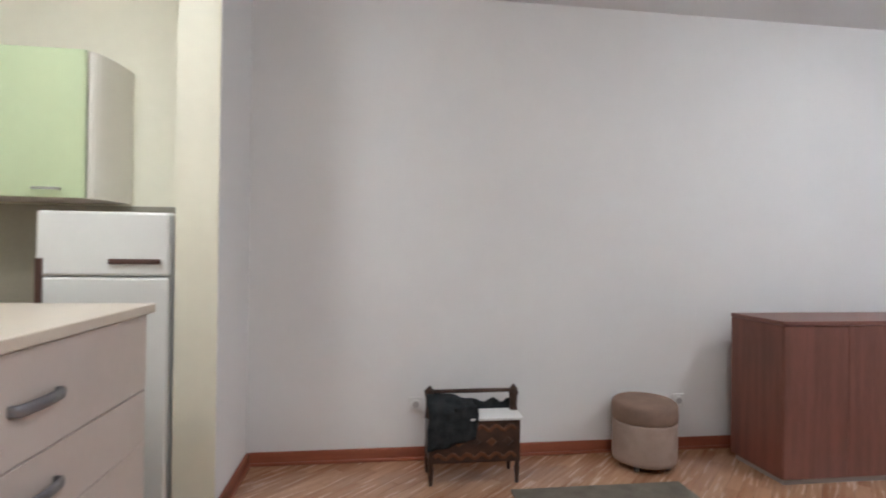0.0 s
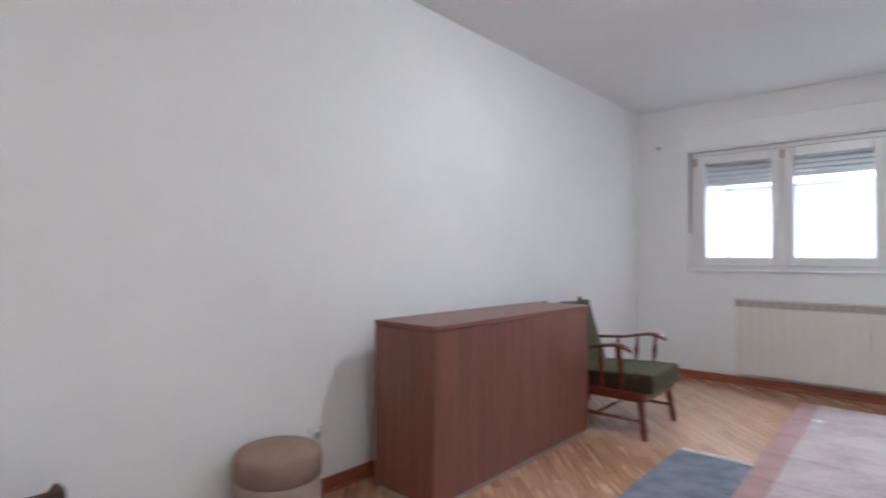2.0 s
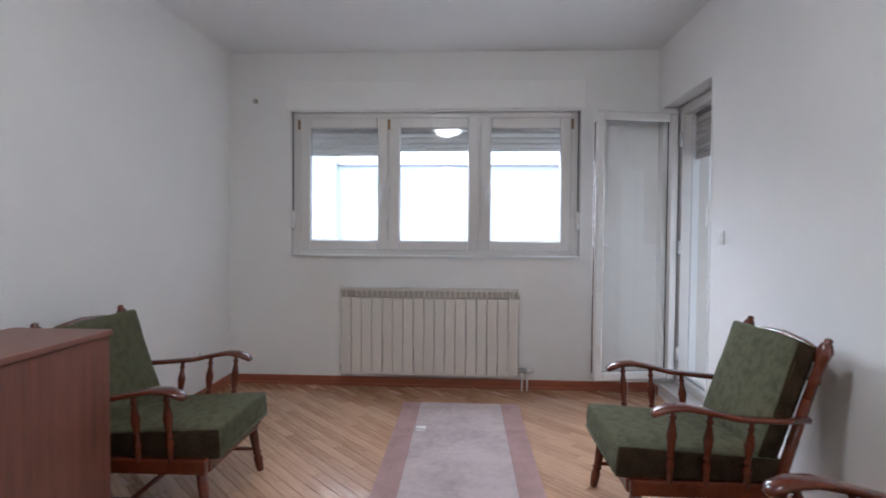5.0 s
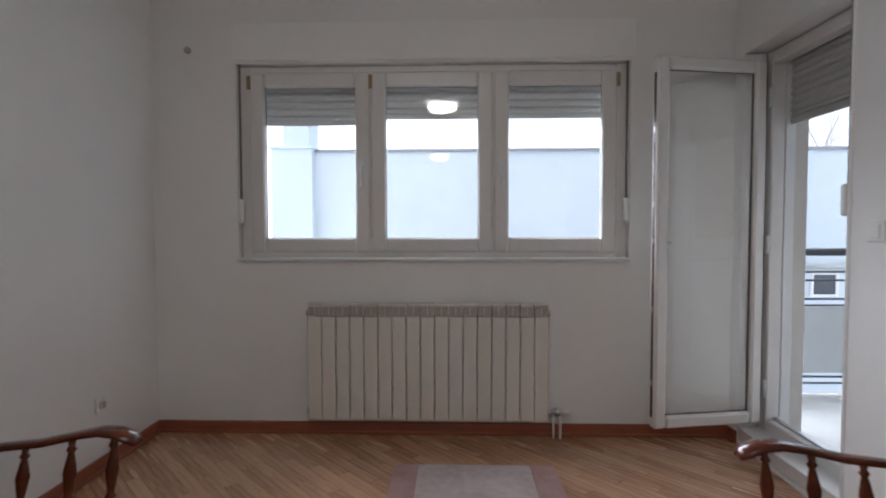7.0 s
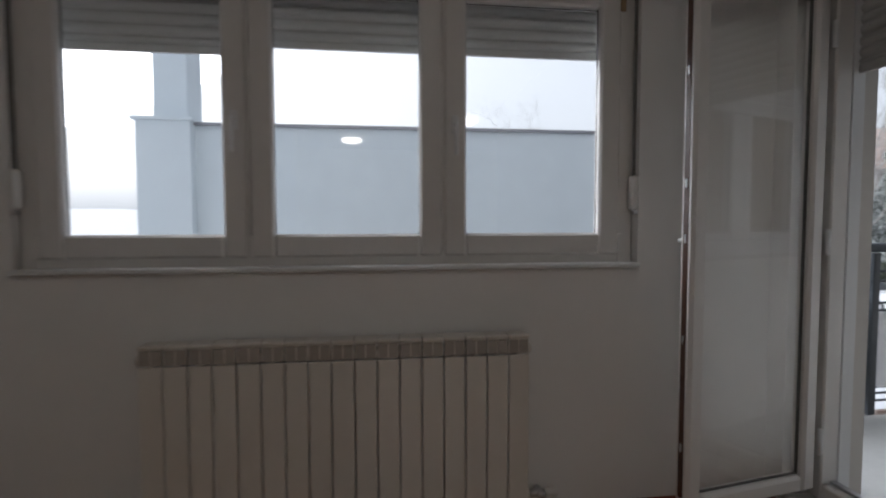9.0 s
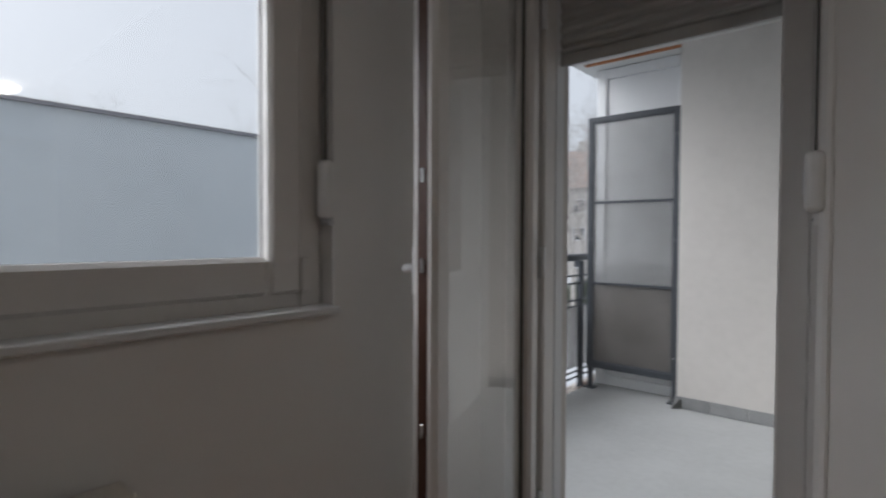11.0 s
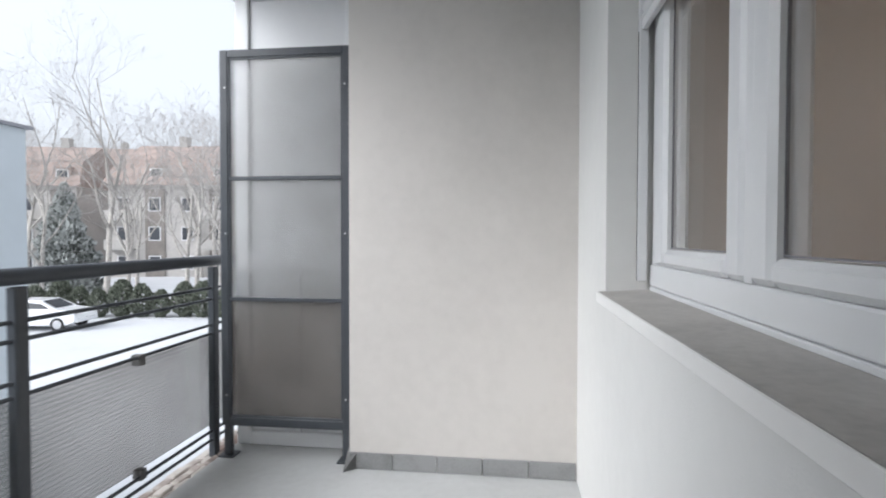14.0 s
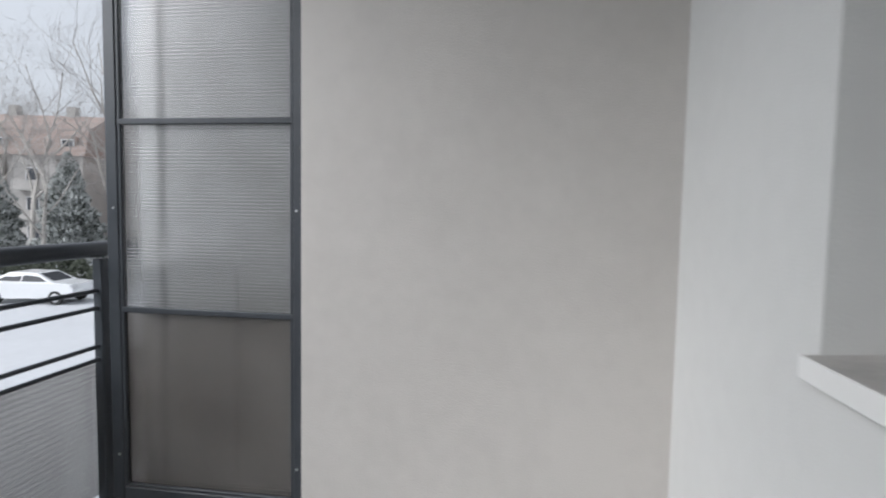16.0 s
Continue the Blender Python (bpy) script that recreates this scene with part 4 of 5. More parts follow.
for x0, x1 in ((-2.99, -2.563), (-2.56, -2.113), (-2.11, -1.665)):
    d = part("cabinet_door", B(x0, x1, 4.09, 4.113, 1.42, 2.12, 0.003, 1), M_GREEN, upper)
    xm = (x0 + x1) / 2 + 0.06
    bm = sweep(bmesh.new(), [(xm - 0.06, 4.09, 1.46), (xm - 0.05, 4.07, 1.46), (xm + 0.05, 4.07, 1.46), (xm + 0.06, 4.09, 1.46)], [0.006] * 4, 8)
    part("handle", bm, M_CHROME, d, "", True)
bm = bmesh.new()
for k in range(9):
    a0, a1 = math.pi / 2 * k / 9, math.pi / 2 * (k + 1) / 9
    c = [(-1.663 + 0.07 * math.sin(a), 4.427 - 0.31 * math.cos(a)) for a in (a0, a1)]
    lo = [bm.verts.new((x, y, 1.42)) for x, y in c] + [bm.verts.new((-1.663, 4.427, 1.42))]
    hi = [bm.verts.new((x, y, 2.12)) for x, y in c] + [bm.verts.new((-1.663, 4.427, 2.12))]
    bm.faces.new(lo), bm.faces.new(hi)
    bm.faces.new((lo[0], lo[1], hi[1], hi[0]))
bmesh.ops.remove_doubles(bm, verts=bm.verts, dist=0.0005)
part("rounded_end", bm, M_CREAM, upper, "beige quarter-round end panel")
solo("backsplash", B(-3.29, -1.175, 4.418, 4.427, 0.9, 1.41), M_SPLASH, "grey-olive kitchen backsplash", "backsplash", (-2.2, 4.42, 0.9), "structure")
base = thing("kitchen_base_unit", "beige kitchen base cabinet along the back wall", "cabinet", (-2.5, 4.1, 0))
part("body", B(-3.28, -1.76, 3.86, 4.41, 0.1, 0.86), M_BEIGE, base)
part("plinth", B(-3.26, -1.78, 3.90, 4.40, 0.0, 0.099), M_GRILLE, base)
for k in range(3):
    d = part("cabinet_door", B(-3.278 + k * 0.506, -2.776 + k * 0.506, 3.84, 3.858, 0.11, 0.85, 0.002, 1), M_GREEN, base)
    part("handle", B(-3.05 + k * 0.506, -2.95 + k * 0.506, 3.822, 3.8395, 0.79, 0.802, 0.003), M_CHROME, d)
solo("worktop", B(-3.29, -1.75, 3.83, 4.415, 0.862, 0.898, 0.005), M_TOP, "cream laminate worktop on the base cabinet", "worktop", (-2.5, 4.1, 0.862))

# ---- balcony ----
bw = thing("window_2", "white plastic two-sash window seen from the balcony", "window", (4.43, -0.2, 1.0), kind="structure")
BY0, BY1, BZ0, BZ1 = -0.93, 0.64, 1.0, 2.3
bm = frame_bars(bmesh.new(), "x", 4.335, 4.418, BY0 + 0.003, BY1 - 0.003, BZ0 - 0.02, BZ1 - 0.003, 0.06, 0.008)
box(bm, 4.335, 4.4265, BY0 + 0.004, BY1 - 0.004, BZ0 + 0.012, BZ0 + 0.088, 0.006, 2)
box(bm, 4.4, 4.431, BY0 + 0.027, BY1 - 0.027, BZ0 - 0.004, BZ0 + 0.011, 0.003, 1)
box(bm, 4.335, 4.428, BY0 + 0.0635, BY0 + 0.122, BZ0 + 0.0885, BZ1 - 0.064, 0.008, 1)
box(bm, 4.335, 4.428, BY1 - 0.125, BY1 - 0.0635, BZ0 + 0.0885, BZ1 - 0.064, 0.008, 1)
part("window_frame", bm, M_PVC, bw)
part("mullion", B(4.340, 4.431, -0.1535, -0.1165, BZ0 + 0.0885, BZ1 - 0.064, 0.002, 1), M_PVC, bw)
for s0, s1 in ((BY0 + 0.123, -0.155), (-0.115, BY1 - 0.126)):
    sash = part("sash", frame_bars(bmesh.new(), "x", 4.352, 4.438, s0, s1, BZ0 + 0.0895, BZ1 - 0.055, 0.085, 0.014, 0.055), M_PVC, bw)
    part("gasket", frame_bars(bmesh.new(), "x", 4.402, 4.412, s0 + 0.0855, s1 - 0.0855, BZ0 + 0.1475, BZ1 - 0.1405, 0.004, 0.0), M_HANDLE, sash)
    no_shadow(part("pane", pane(bmesh.new(), "x", 4.405, s0 + 0.082, s1 - 0.082, BZ0 + 0.144, BZ1 - 0.137), M_GLASS, sash))
part("shutter_guide", B(4.440, 4.472, BY0 + 0.003, BY0 + 0.026, BZ0 + 0.03, BZ1 - 0.01, 0.003), M_PVC, bw)
part("shutter_guide", B(4.440, 4.472, BY1 - 0.026, BY1 - 0.003, BZ0 + 0.03, BZ1 - 0.01, 0.003), M_PVC, bw)
part("guide_groove", B(4.4725, 4.4735, BY0 + 0.014, BY0 + 0.022, BZ0 + 0.03, 1.9), M_RUBBER, bw)
bm = slats(bmesh.new(), "x", -4.456, BY0 + 0.027, BY1 - 0.027, 1.94, BZ1 - 0.005, 0.042)
for v in bm.verts:
    v.co.x = -v.co.x
part("shutter", bm, M_PVC, bw, "white roller shutter slats, raised")
part("shutter_end_bar", B(4.446, 4.466, BY0 + 0.027, BY1 - 0.027, 1.905, 1.94, 0.004), M_PVC, bw)
bm = bmesh.new()
pr = [(4.4185, 0.998), (4.600, 0.988), (4.602, 0.955), (4.577, 0.955), (4.577, 0.972), (4.4185, 0.972)]
e0 = [bm.verts.new((x, BY0 + 0.002, z)) for x, z in pr]
e1 = [bm.verts.new((x, BY1 + 0.0, z)) for x, z in pr]
bm.faces.new(e0), bm.faces.new(e1)
for k in range(6):
    bm.faces.new((e0[k], e0[(k + 1) % 6], e1[(k + 1) % 6], e1[k]))
part("window_sill", bm, M_STONE, bw, "sloped grey coated outer sill")
part("sill_front", B(4.6025, 4.608, BY0 + 0.002, BY1 + 0.02, 0.952, 0.989, 0.002, 1), M_COVER, bw, "pale painted sill edge")

for k in range(5):
    x0 = 4.578 + k * 0.2354
    bm = B(x0 + 0.0015, x0 + 0.2339, -1.689, -1.677, -0.044, 0.042 + 0.0015 * (k % 2), 0.0025, 1)
    tl = new("tile", finish("tile", bm, M_TILE))
    tl.parent = balcony_end
bm = bmesh.new()
f = [(5.715, -1.674, -0.044), (5.772, -1.625, -0.044), (5.772, -1.72, -0.044), (5.772, -1.72, 0.046), (5.715, -1.674, 0.040)]
vs = [bm.verts.new(p) for p in f]
bm.faces.new((vs[0], vs[1], vs[4])), bm.faces.new((vs[1], vs[2], vs[3], vs[4]))
bmesh.ops.solidify(bm, geom=bm.faces[:], thickness=0.004)
solo("corner_flashing", bm, M_TILE, "bent grey metal flashing at the wall foot", "flashing", (5.74, -1.68, -0.044))

# ribbed plastic sheets
def ribbed(axis, a, depth, u0, u1, z0, z1, pitch=0.013, rib=0.0006):
    """A sheet with level ribs on its front (towards +a); one closed mesh."""
    bm = bmesh.new()
    n = max(1, round((z1 - z0) / pitch))
    prof = [(a - depth, z0), (a, z0)]
    for k in range(n):
        zb = z0 + (z1 - z0) * k / n
        h = (z1 - z0) / n
        prof += [(a + rib * (1 if depth > 0 else -1), zb + h * 0.2), (a + rib * (1 if depth > 0 else -1), zb + h * 0.55), (a, zb + h * 0.75), (a, zb + h)]
    prof.append((a - depth, z1))
    ends = [[bm.verts.new((p, u, z) if axis == "x" else (u, p, z)) for p, z in prof] for u in (u0, u1)]
    for k in range(len(prof)):
        j = (k + 1) % len(prof)
        bm.faces.new((ends[0][k], ends[0][j], ends[1][j], ends[1][k]))
    bm.faces.new(ends[0]), bm.faces.new(ends[1])
    return bm


# privacy screen
SX0, SX1, SYY = 5.762, 6.505, -1.765
screen = thing("privacy_screen", "anthracite metal balcony screen with cloudy ribbed panels", "screen", (6.13, SYY, -0.045))
for x in (SX0, SX1 - 0.045):
    part("upright", B(x, x + 0.045, SYY - 0.022, SYY + 0.022, 0.13, 2.205, 0.003, 1), M_METAL, screen)
part("top_bar", B(SX0 + 0.045, SX1 - 0.045, SYY - 0.022, SYY + 0.022, 2.163, 2.205, 0.003, 1), M_METAL, screen)
part("bottom_bar", B(SX0 + 0.045, SX1 - 0.045, SYY - 0.022, SYY + 0.022, 0.13, 0.178, 0.003, 1), M_METAL, screen)
for z in (0.836, 1.503):
    part("cross_bar", B(SX0 + 0.046, SX1 - 0.046, SYY - 0.002, SYY + 0.020, z - 0.010, z + 0.010, 0.002, 1), M_METAL, screen)
part("bead", frame_bars(bmesh.new(), "y", SYY + 0.006, SYY + 0.018, SX0 + 0.045, SX1 - 0.045, 0.178, 2.163, 0.012, 0.002), M_METAL, screen)
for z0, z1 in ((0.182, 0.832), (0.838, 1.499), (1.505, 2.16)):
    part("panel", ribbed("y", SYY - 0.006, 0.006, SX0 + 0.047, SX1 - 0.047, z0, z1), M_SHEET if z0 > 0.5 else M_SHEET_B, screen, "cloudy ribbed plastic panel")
for x in (SX0 + 0.012, SX1 - 0.050):
    part("foot_post", B(x, x + 0.038, SYY - 0.019, SYY + 0.019, -0.035, 0.129, 0.002, 1), M_METAL, screen)
    part("foot_plate", B(x - 0.026, x + 0.064, SYY - 0.045, SYY + 0.045, -0.0445, -0.035, 0.002, 1), M_METAL, screen)
    for zz in (0.3, 1.2, 2.0):
        part("screw", sweep(bmesh.new(), [(x + 0.02, SYY + 0.022, zz), (x + 0.02, SYY + 0.026, zz)], [0.005, 0.004], 8), M_CHROME, screen)

# white panelled partition behind the screen
pv = thing("panel_partition", "white plastic panelled partition behind the balcony screen", "partition", (6.13, -1.95, -0.045))
part("frame", frame_bars(bmesh.new(), "y", -1.985, -1.92, 5.758, 6.51, -0.044, 2.638, 0.085, 0.006), M_PVC, pv)
part("mid_rail", B(5.843, 6.425, -1.985, -1.92, 0.98, 1.07, 0.006), M_PVC, pv)
part("mullion", B(6.12, 6.15, -1.98, -1.925, 0.006, 0.98, 0.004), M_PVC, pv)
part("panel", B(5.843, 6.12, -1.965, -1.94, 0.006, 0.98, 0.004), M_PVC, pv)
part("panel", B(6.15, 6.425, -1.965, -1.94, 0.006, 0.98, 0.004), M_PVC, pv)
part("panel", B(5.843, 6.425, -1.965, -1.94, 1.07, 2.553, 0.004), M_PVC, pv)
solo("ceiling_trim", B(5.755, 6.52, -1.735, -1.70, 2.625, 2.639), M_RUST, "thin orange-brown strip under the balcony soffit", "trim", (6.1, -1.72, 2.63), "structure")

# railing along the open edge
RXX = 6.60
rail = thing("balcony_railing", "anthracite steel balcony railing with ribbed plastic panels", "railing", (RXX, -0.5, -0.1))
posts = (-4.28, -3.05, -1.825, -0.60, 0.63)
for i, y in enumerate(posts):
    part("post", B(RXX - 0.022, RXX + 0.018, y - 0.026, y + 0.026, -0.22, 1.01, 0.004, 1), M_METAL, rail)
    part("post_bracket", B(6.522, RXX - 0.018, y - 0.016, y + 0.016, -0.20, -0.14), M_METAL, rail)
part("top_rail", sweep(bmesh.new(), [(RXX, -4.3, 1.045), (RXX, 0.66, 1.045)], [0.030, 0.030], 16), M_METAL, rail, "round top rail", True)
for z in (0.89, 0.825, 0.68, 0.63, 0.072, 0.022):
    part("rod", sweep(bmesh.new(), [(RXX, -4.28, z), (RXX, 0.64, z)], [0.0085, 0.0085], 8), M_METAL, rail, "", True)
for y0, y1 in zip(posts, posts[1:]):
    part("panel", ribbed("x", RXX + 0.026, -0.006, y0 + 0.004, y1 - 0.004, 0.095, 0.615, 0.020, 0.0005), M_SHEET_R, rail, "cloudy ribbed plastic panel")
    ym = (y0 + y1) / 2
    for z in (0.615, 0.085):
        part("clip", B(RXX - 0.014, RXX + 0.032, ym - 0.020, ym + 0.020, z - 0.025, z + 0.025, 0.003, 1), M_RUBBER, rail, "black panel clip")
side = thing("balcony_railing", "short anthracite steel railing returning to the house wall", "railing", (6.2, 0.66, -0.1))
part("top_rail", sweep(bmesh.new(), [(5.87, 0.66, 1.045), (RXX - 0.03, 0.66, 1.045)], [0.028, 0.028], 16), M_METAL, side, "", True)
for z in (0.89, 0.825, 0.68, 0.63, 0.072, 0.022):
    part("rod", sweep(bmesh.new(), [(5.87, 0.66, z), (RXX - 0.018, 0.66, z)], [0.0085, 0.0085], 8), M_METAL, side, "", True)

# broken brick edge of the slab
edge = solo("slab_edge", B(6.522, 6.74, -5.2, 0.69, -0.26, -0.115), M_SLAB, "rough broken concrete edge of the balcony slab", "edge", (6.54, -1, -0.26), "structure")
bk = finish("brick", B(-0.026, 0.026, -0.058, 0.058, -0.028, 0.028, 0.006, 1), M_BRICK)
for row in range(3):
    for k in range(22):
        o = new("brick", bk)
        o.parent = edge
        o.location = (0.010 + 0.062 * row + 0.006 * math.sin(k * 3.1 + row), 1.56 - k * 0.135 - 0.06 * (row % 2), 0.168 - 0.010 * row + 0.006 * math.sin(k * 5.3 + row * 2))
        o.rotation_euler = (0.06 * math.sin(k * 2.3), 0.05 * math.cos(k * 1.7 + row), 0.08 * math.sin(k * 4.1 + row))

# ---- outside ----
GZ = -3.2
bm = bmesh.new()
bmesh.ops.create_grid(bm, x_segments=60, y_segments=60, size=600)
for v in bm.verts:
    d = math.hypot(v.co.x - 5, v.co.y)
    v.co.z = GZ + max(0, d - 75) * 0.028 + (0.05 * noise.noise(v.co * 0.2) if d < 60 else 1.5 * noise.noise(v.co * 0.02))
solo("ground", bm, M_SNOW, "snow-covered yard and ground", "ground", (0, 0, GZ), "structure", smooth=True)

nb = thing("neighbour_building", "plain grey-blue rendered building with a flat roof", "building", (13, 0.7, GZ))
part("wall", B(10.05, 17, -4.1, 4.9, GZ - 0.2, 2.32), M_BLDG, nb)
part("roof_edge", B(10.0, 17.05, -4.15, 4.675, 2.32, 2.355), M_HANDLE, nb, "thin grey sheet-metal roof edge")
tower = part("stair_tower", B(9.88, 11.6, 4.68, 5.26, GZ - 0.2, 2.35), M_BLDG, nb)
part("tower_cap", B(9.85, 11.63, 4.65, 5.30, 2.351, 2.385), M_BLDG, tower, "pale sheet-metal cap")
part("chimney", B(10.6, 11.2, 4.93, 5.33, 2.386, 4.3), M_BLDG, nb)
wn1 = part("window", frame_bars(bmesh.new(), "x", 10.02, 10.06, -2.72, -2.34, 0.25, 0.60, 0.035, 0.004), M_PVC, nb)
part("pane", B(10.045, 10.05, -2.69, -2.37, 0.28, 0.57), M_PANE, wn1)
part("pipe", sweep(bmesh.new(), [(10.0, -2.0, 0.68), (10.0, -3.2, 0.68)], [0.03, 0.03], 8), M_SLAB, nb)


def bare_tree(label, height, seed, levels=5, lean=0.0):
    rng = random.Random(seed)
    t = thing("tree", label, "tree", (0, 0, 0))
    trunk, crown = bmesh.new(), bmesh.new()

    def grow(p, d, length, r, level):
        bm = trunk if level < 2 else crown
        n = 4 if level < 2 else 3
        pts, sizes = [p], [r]
        for k in range(n):
            d = (d + Vector((rng.uniform(-1, 1), rng.uniform(-1, 1), rng.uniform(-0.5, 0.9))) * 0.16).normalized()
            p = p + d * (length / n)
            pts.append(p)
            sizes.append(max(0.0045, r * (1 - 0.55 * (k + 1) / n)))
        sweep(bm, pts, sizes, 7 if level < 1 else 5 if level < 2 else 3, cap=False)
        if level >= levels:
            return
        kids = rng.randint(3, 4) if level else 6
        for k in range(kids):
            f = 0.35 + 0.65 * (k + rng.random()) / kids
            i = min(int(f * n), n - 1)
            q = pts[i].lerp(pts[i + 1], f * n - i)
            az = rng.uniform(0, 2 * math.pi)
            side = d.orthogonal().normalized()
            side.rotate(Matrix.Rotation(az, 3, d))
            nd = (d * rng.uniform(0.5, 0.95) + side * rng.uniform(0.5, 0.95) + Vector((0, 0, 0.18))).normalized()
            grow(q, nd, length * rng.uniform(0.42, 0.66), sizes[i] * 0.55, level + 1)
    grow(Vector((0, 0, -0.2)), Vector((lean, 0, 1)).normalized(), height * 0.60, height * 0.013, 0)
    part("trunk", trunk, M_BARK, t, "pale bark", True)
    part("crown", crown, M_TWIG, t, "bare winter twigs")
    return t


t1 = bare_tree("tall bare winter tree with pale forking limbs", 18, 3, 5)
t1.matrix_basis = pose(34.8, -35.4, GZ, 0, 0, 20)
t2 = bare_tree("slender bare birch with upright twigs", 12, 11, 5)
t2.matrix_basis = pose(22.6, -27.4, GZ, 0, 0, 80)
for k, (x, y, a, s, src) in enumerate(((17.2, -22.5, 200, 0.85, t2), (29, -31, 40, 0.95, t2), (46, -40, 130, 1.0, t1), (27, -44, 260, 0.8, t1), (33, -16, 75, 0.8, t1),
                                       (41, -22, 310, 0.85, t1), (50, -30, 10, 0.9, t1), (20, -46, 150, 0.75, t1), (36, -50, 220, 0.9, t1), (45, -8, 200, 0.7, t1),
                                       (58, -48, 20, 1.1, t1), (26, -36, 300, 0.9, t2), (38, -42, 120, 1.0, t2), (14.5, -33, 120, 1.1, t2), (24.5, -29.5, 15, 1.05, t2), (31.5, -33.5, 170, 1.15, t2),
                                       (20.5, -33, 250, 1.2, t2), (34, -29, 95, 1.0, t2), (28.5, -39.5, 330, 1.3, t2), (43, -33, 60, 1.25, t2))):
    copy_thing(src, pose(x, y, GZ, 0, 0, a) @ Matrix.Scale(s, 4))


def clumped(profile, n, seed, size):
    """Many small leaf clumps over a bumpy body; profile gives the radius at a share of the height."""
    rng = random.Random(seed)
    bm = bmesh.new()
    for _ in range(n):
        h = rng.random()
        a = rng.uniform(0, 2 * math.pi)
        r = profile(h) * (0.72 + 0.34 * rng.random()) * (1 + 0.16 * math.sin(a * 3 + h * 9))
        c = Vector((r * math.cos(a), r * math.sin(a), h))
        s = size * rng.uniform(0.6, 1.3)
        up = Vector((math.cos(a) * 0.5, math.sin(a) * 0.5, rng.uniform(0.3, 1.0))).normalized()
        sd = up.orthogonal().normalized()
        sd.rotate(Matrix.Rotation(rng.uniform(0, 6.28), 3, up))
        ot = up.cross(sd)
        vs = [bm.verts.new(c + q) for q in (up * s, sd * s * 0.55, -sd * s * 0.3 + ot * s * 0.5, -sd * s * 0.3 - ot * s * 0.5)]
        for i, j, k in ((0, 1, 2), (0, 2, 3), (0, 3, 1), (1, 3, 2)):
            bm.faces.new((vs[i], vs[j], vs[k]))
    return bm


def shrub(label, height, radius, n, seed, size, prof, name="shrub", category="shrub", group="", leaf_mat=None):
    t = thing(name, label, category, (0, 0, 0), group)
    bm = clumped(lambda h: prof(h) * radius / height, n, seed, size / height)
    bmesh.ops.scale(bm, verts=bm.verts, vec=(height, height, height))
    part("trunk", sweep(bmesh.new(), [(0, 0, -0.1), (0, 0, height * 0.8)], [radius * 0.14, radius * 0.03], 6), M_TWIG, t)
    part("crown", bm, leaf_mat or M_THUJA, t, "dense dark evergreen clumps")
    return t


hedge = shrub("clipped dark green thuja in a snowy hedge row", 1.9, 0.62, 900, 4, 0.15, lambda h: (1 - (2 * h - 0.9) ** 2 * 0.72) if h > 0.1 else 0.45, "hedge_shrub", "hedge", "hedge row")
hedge.matrix_basis = pose(13.6, -27.1, GZ)
for k in range(1, 24):
    L = 5 + k * 1.12
    copy_thing(hedge, pose(8.6 + 0.992 * L, -27.7 + 0.128 * L + 0.15 * math.sin(k * 2.2), GZ, 0, 0, k * 67) @ Matrix.Scale(0.9 + 0.14 * math.sin(k * 1.9), 4))
fir = shrub("dark green conifer with drooping snowy branches", 8.5, 2.6, 8000, 9, 0.26, lambda h: (1 - h) ** 0.8 * (1 + 0.12 * math.sin(h * 45)), "conifer", "tree", leaf_mat=M_FIR)
fir.matrix_basis = pose(40.5, -38.0, GZ)
copy_thing(fir, pose(52, -42, GZ, 0, 0, 50))
copy_thing(fir, pose(24, -50, GZ, 0, 0, 120))


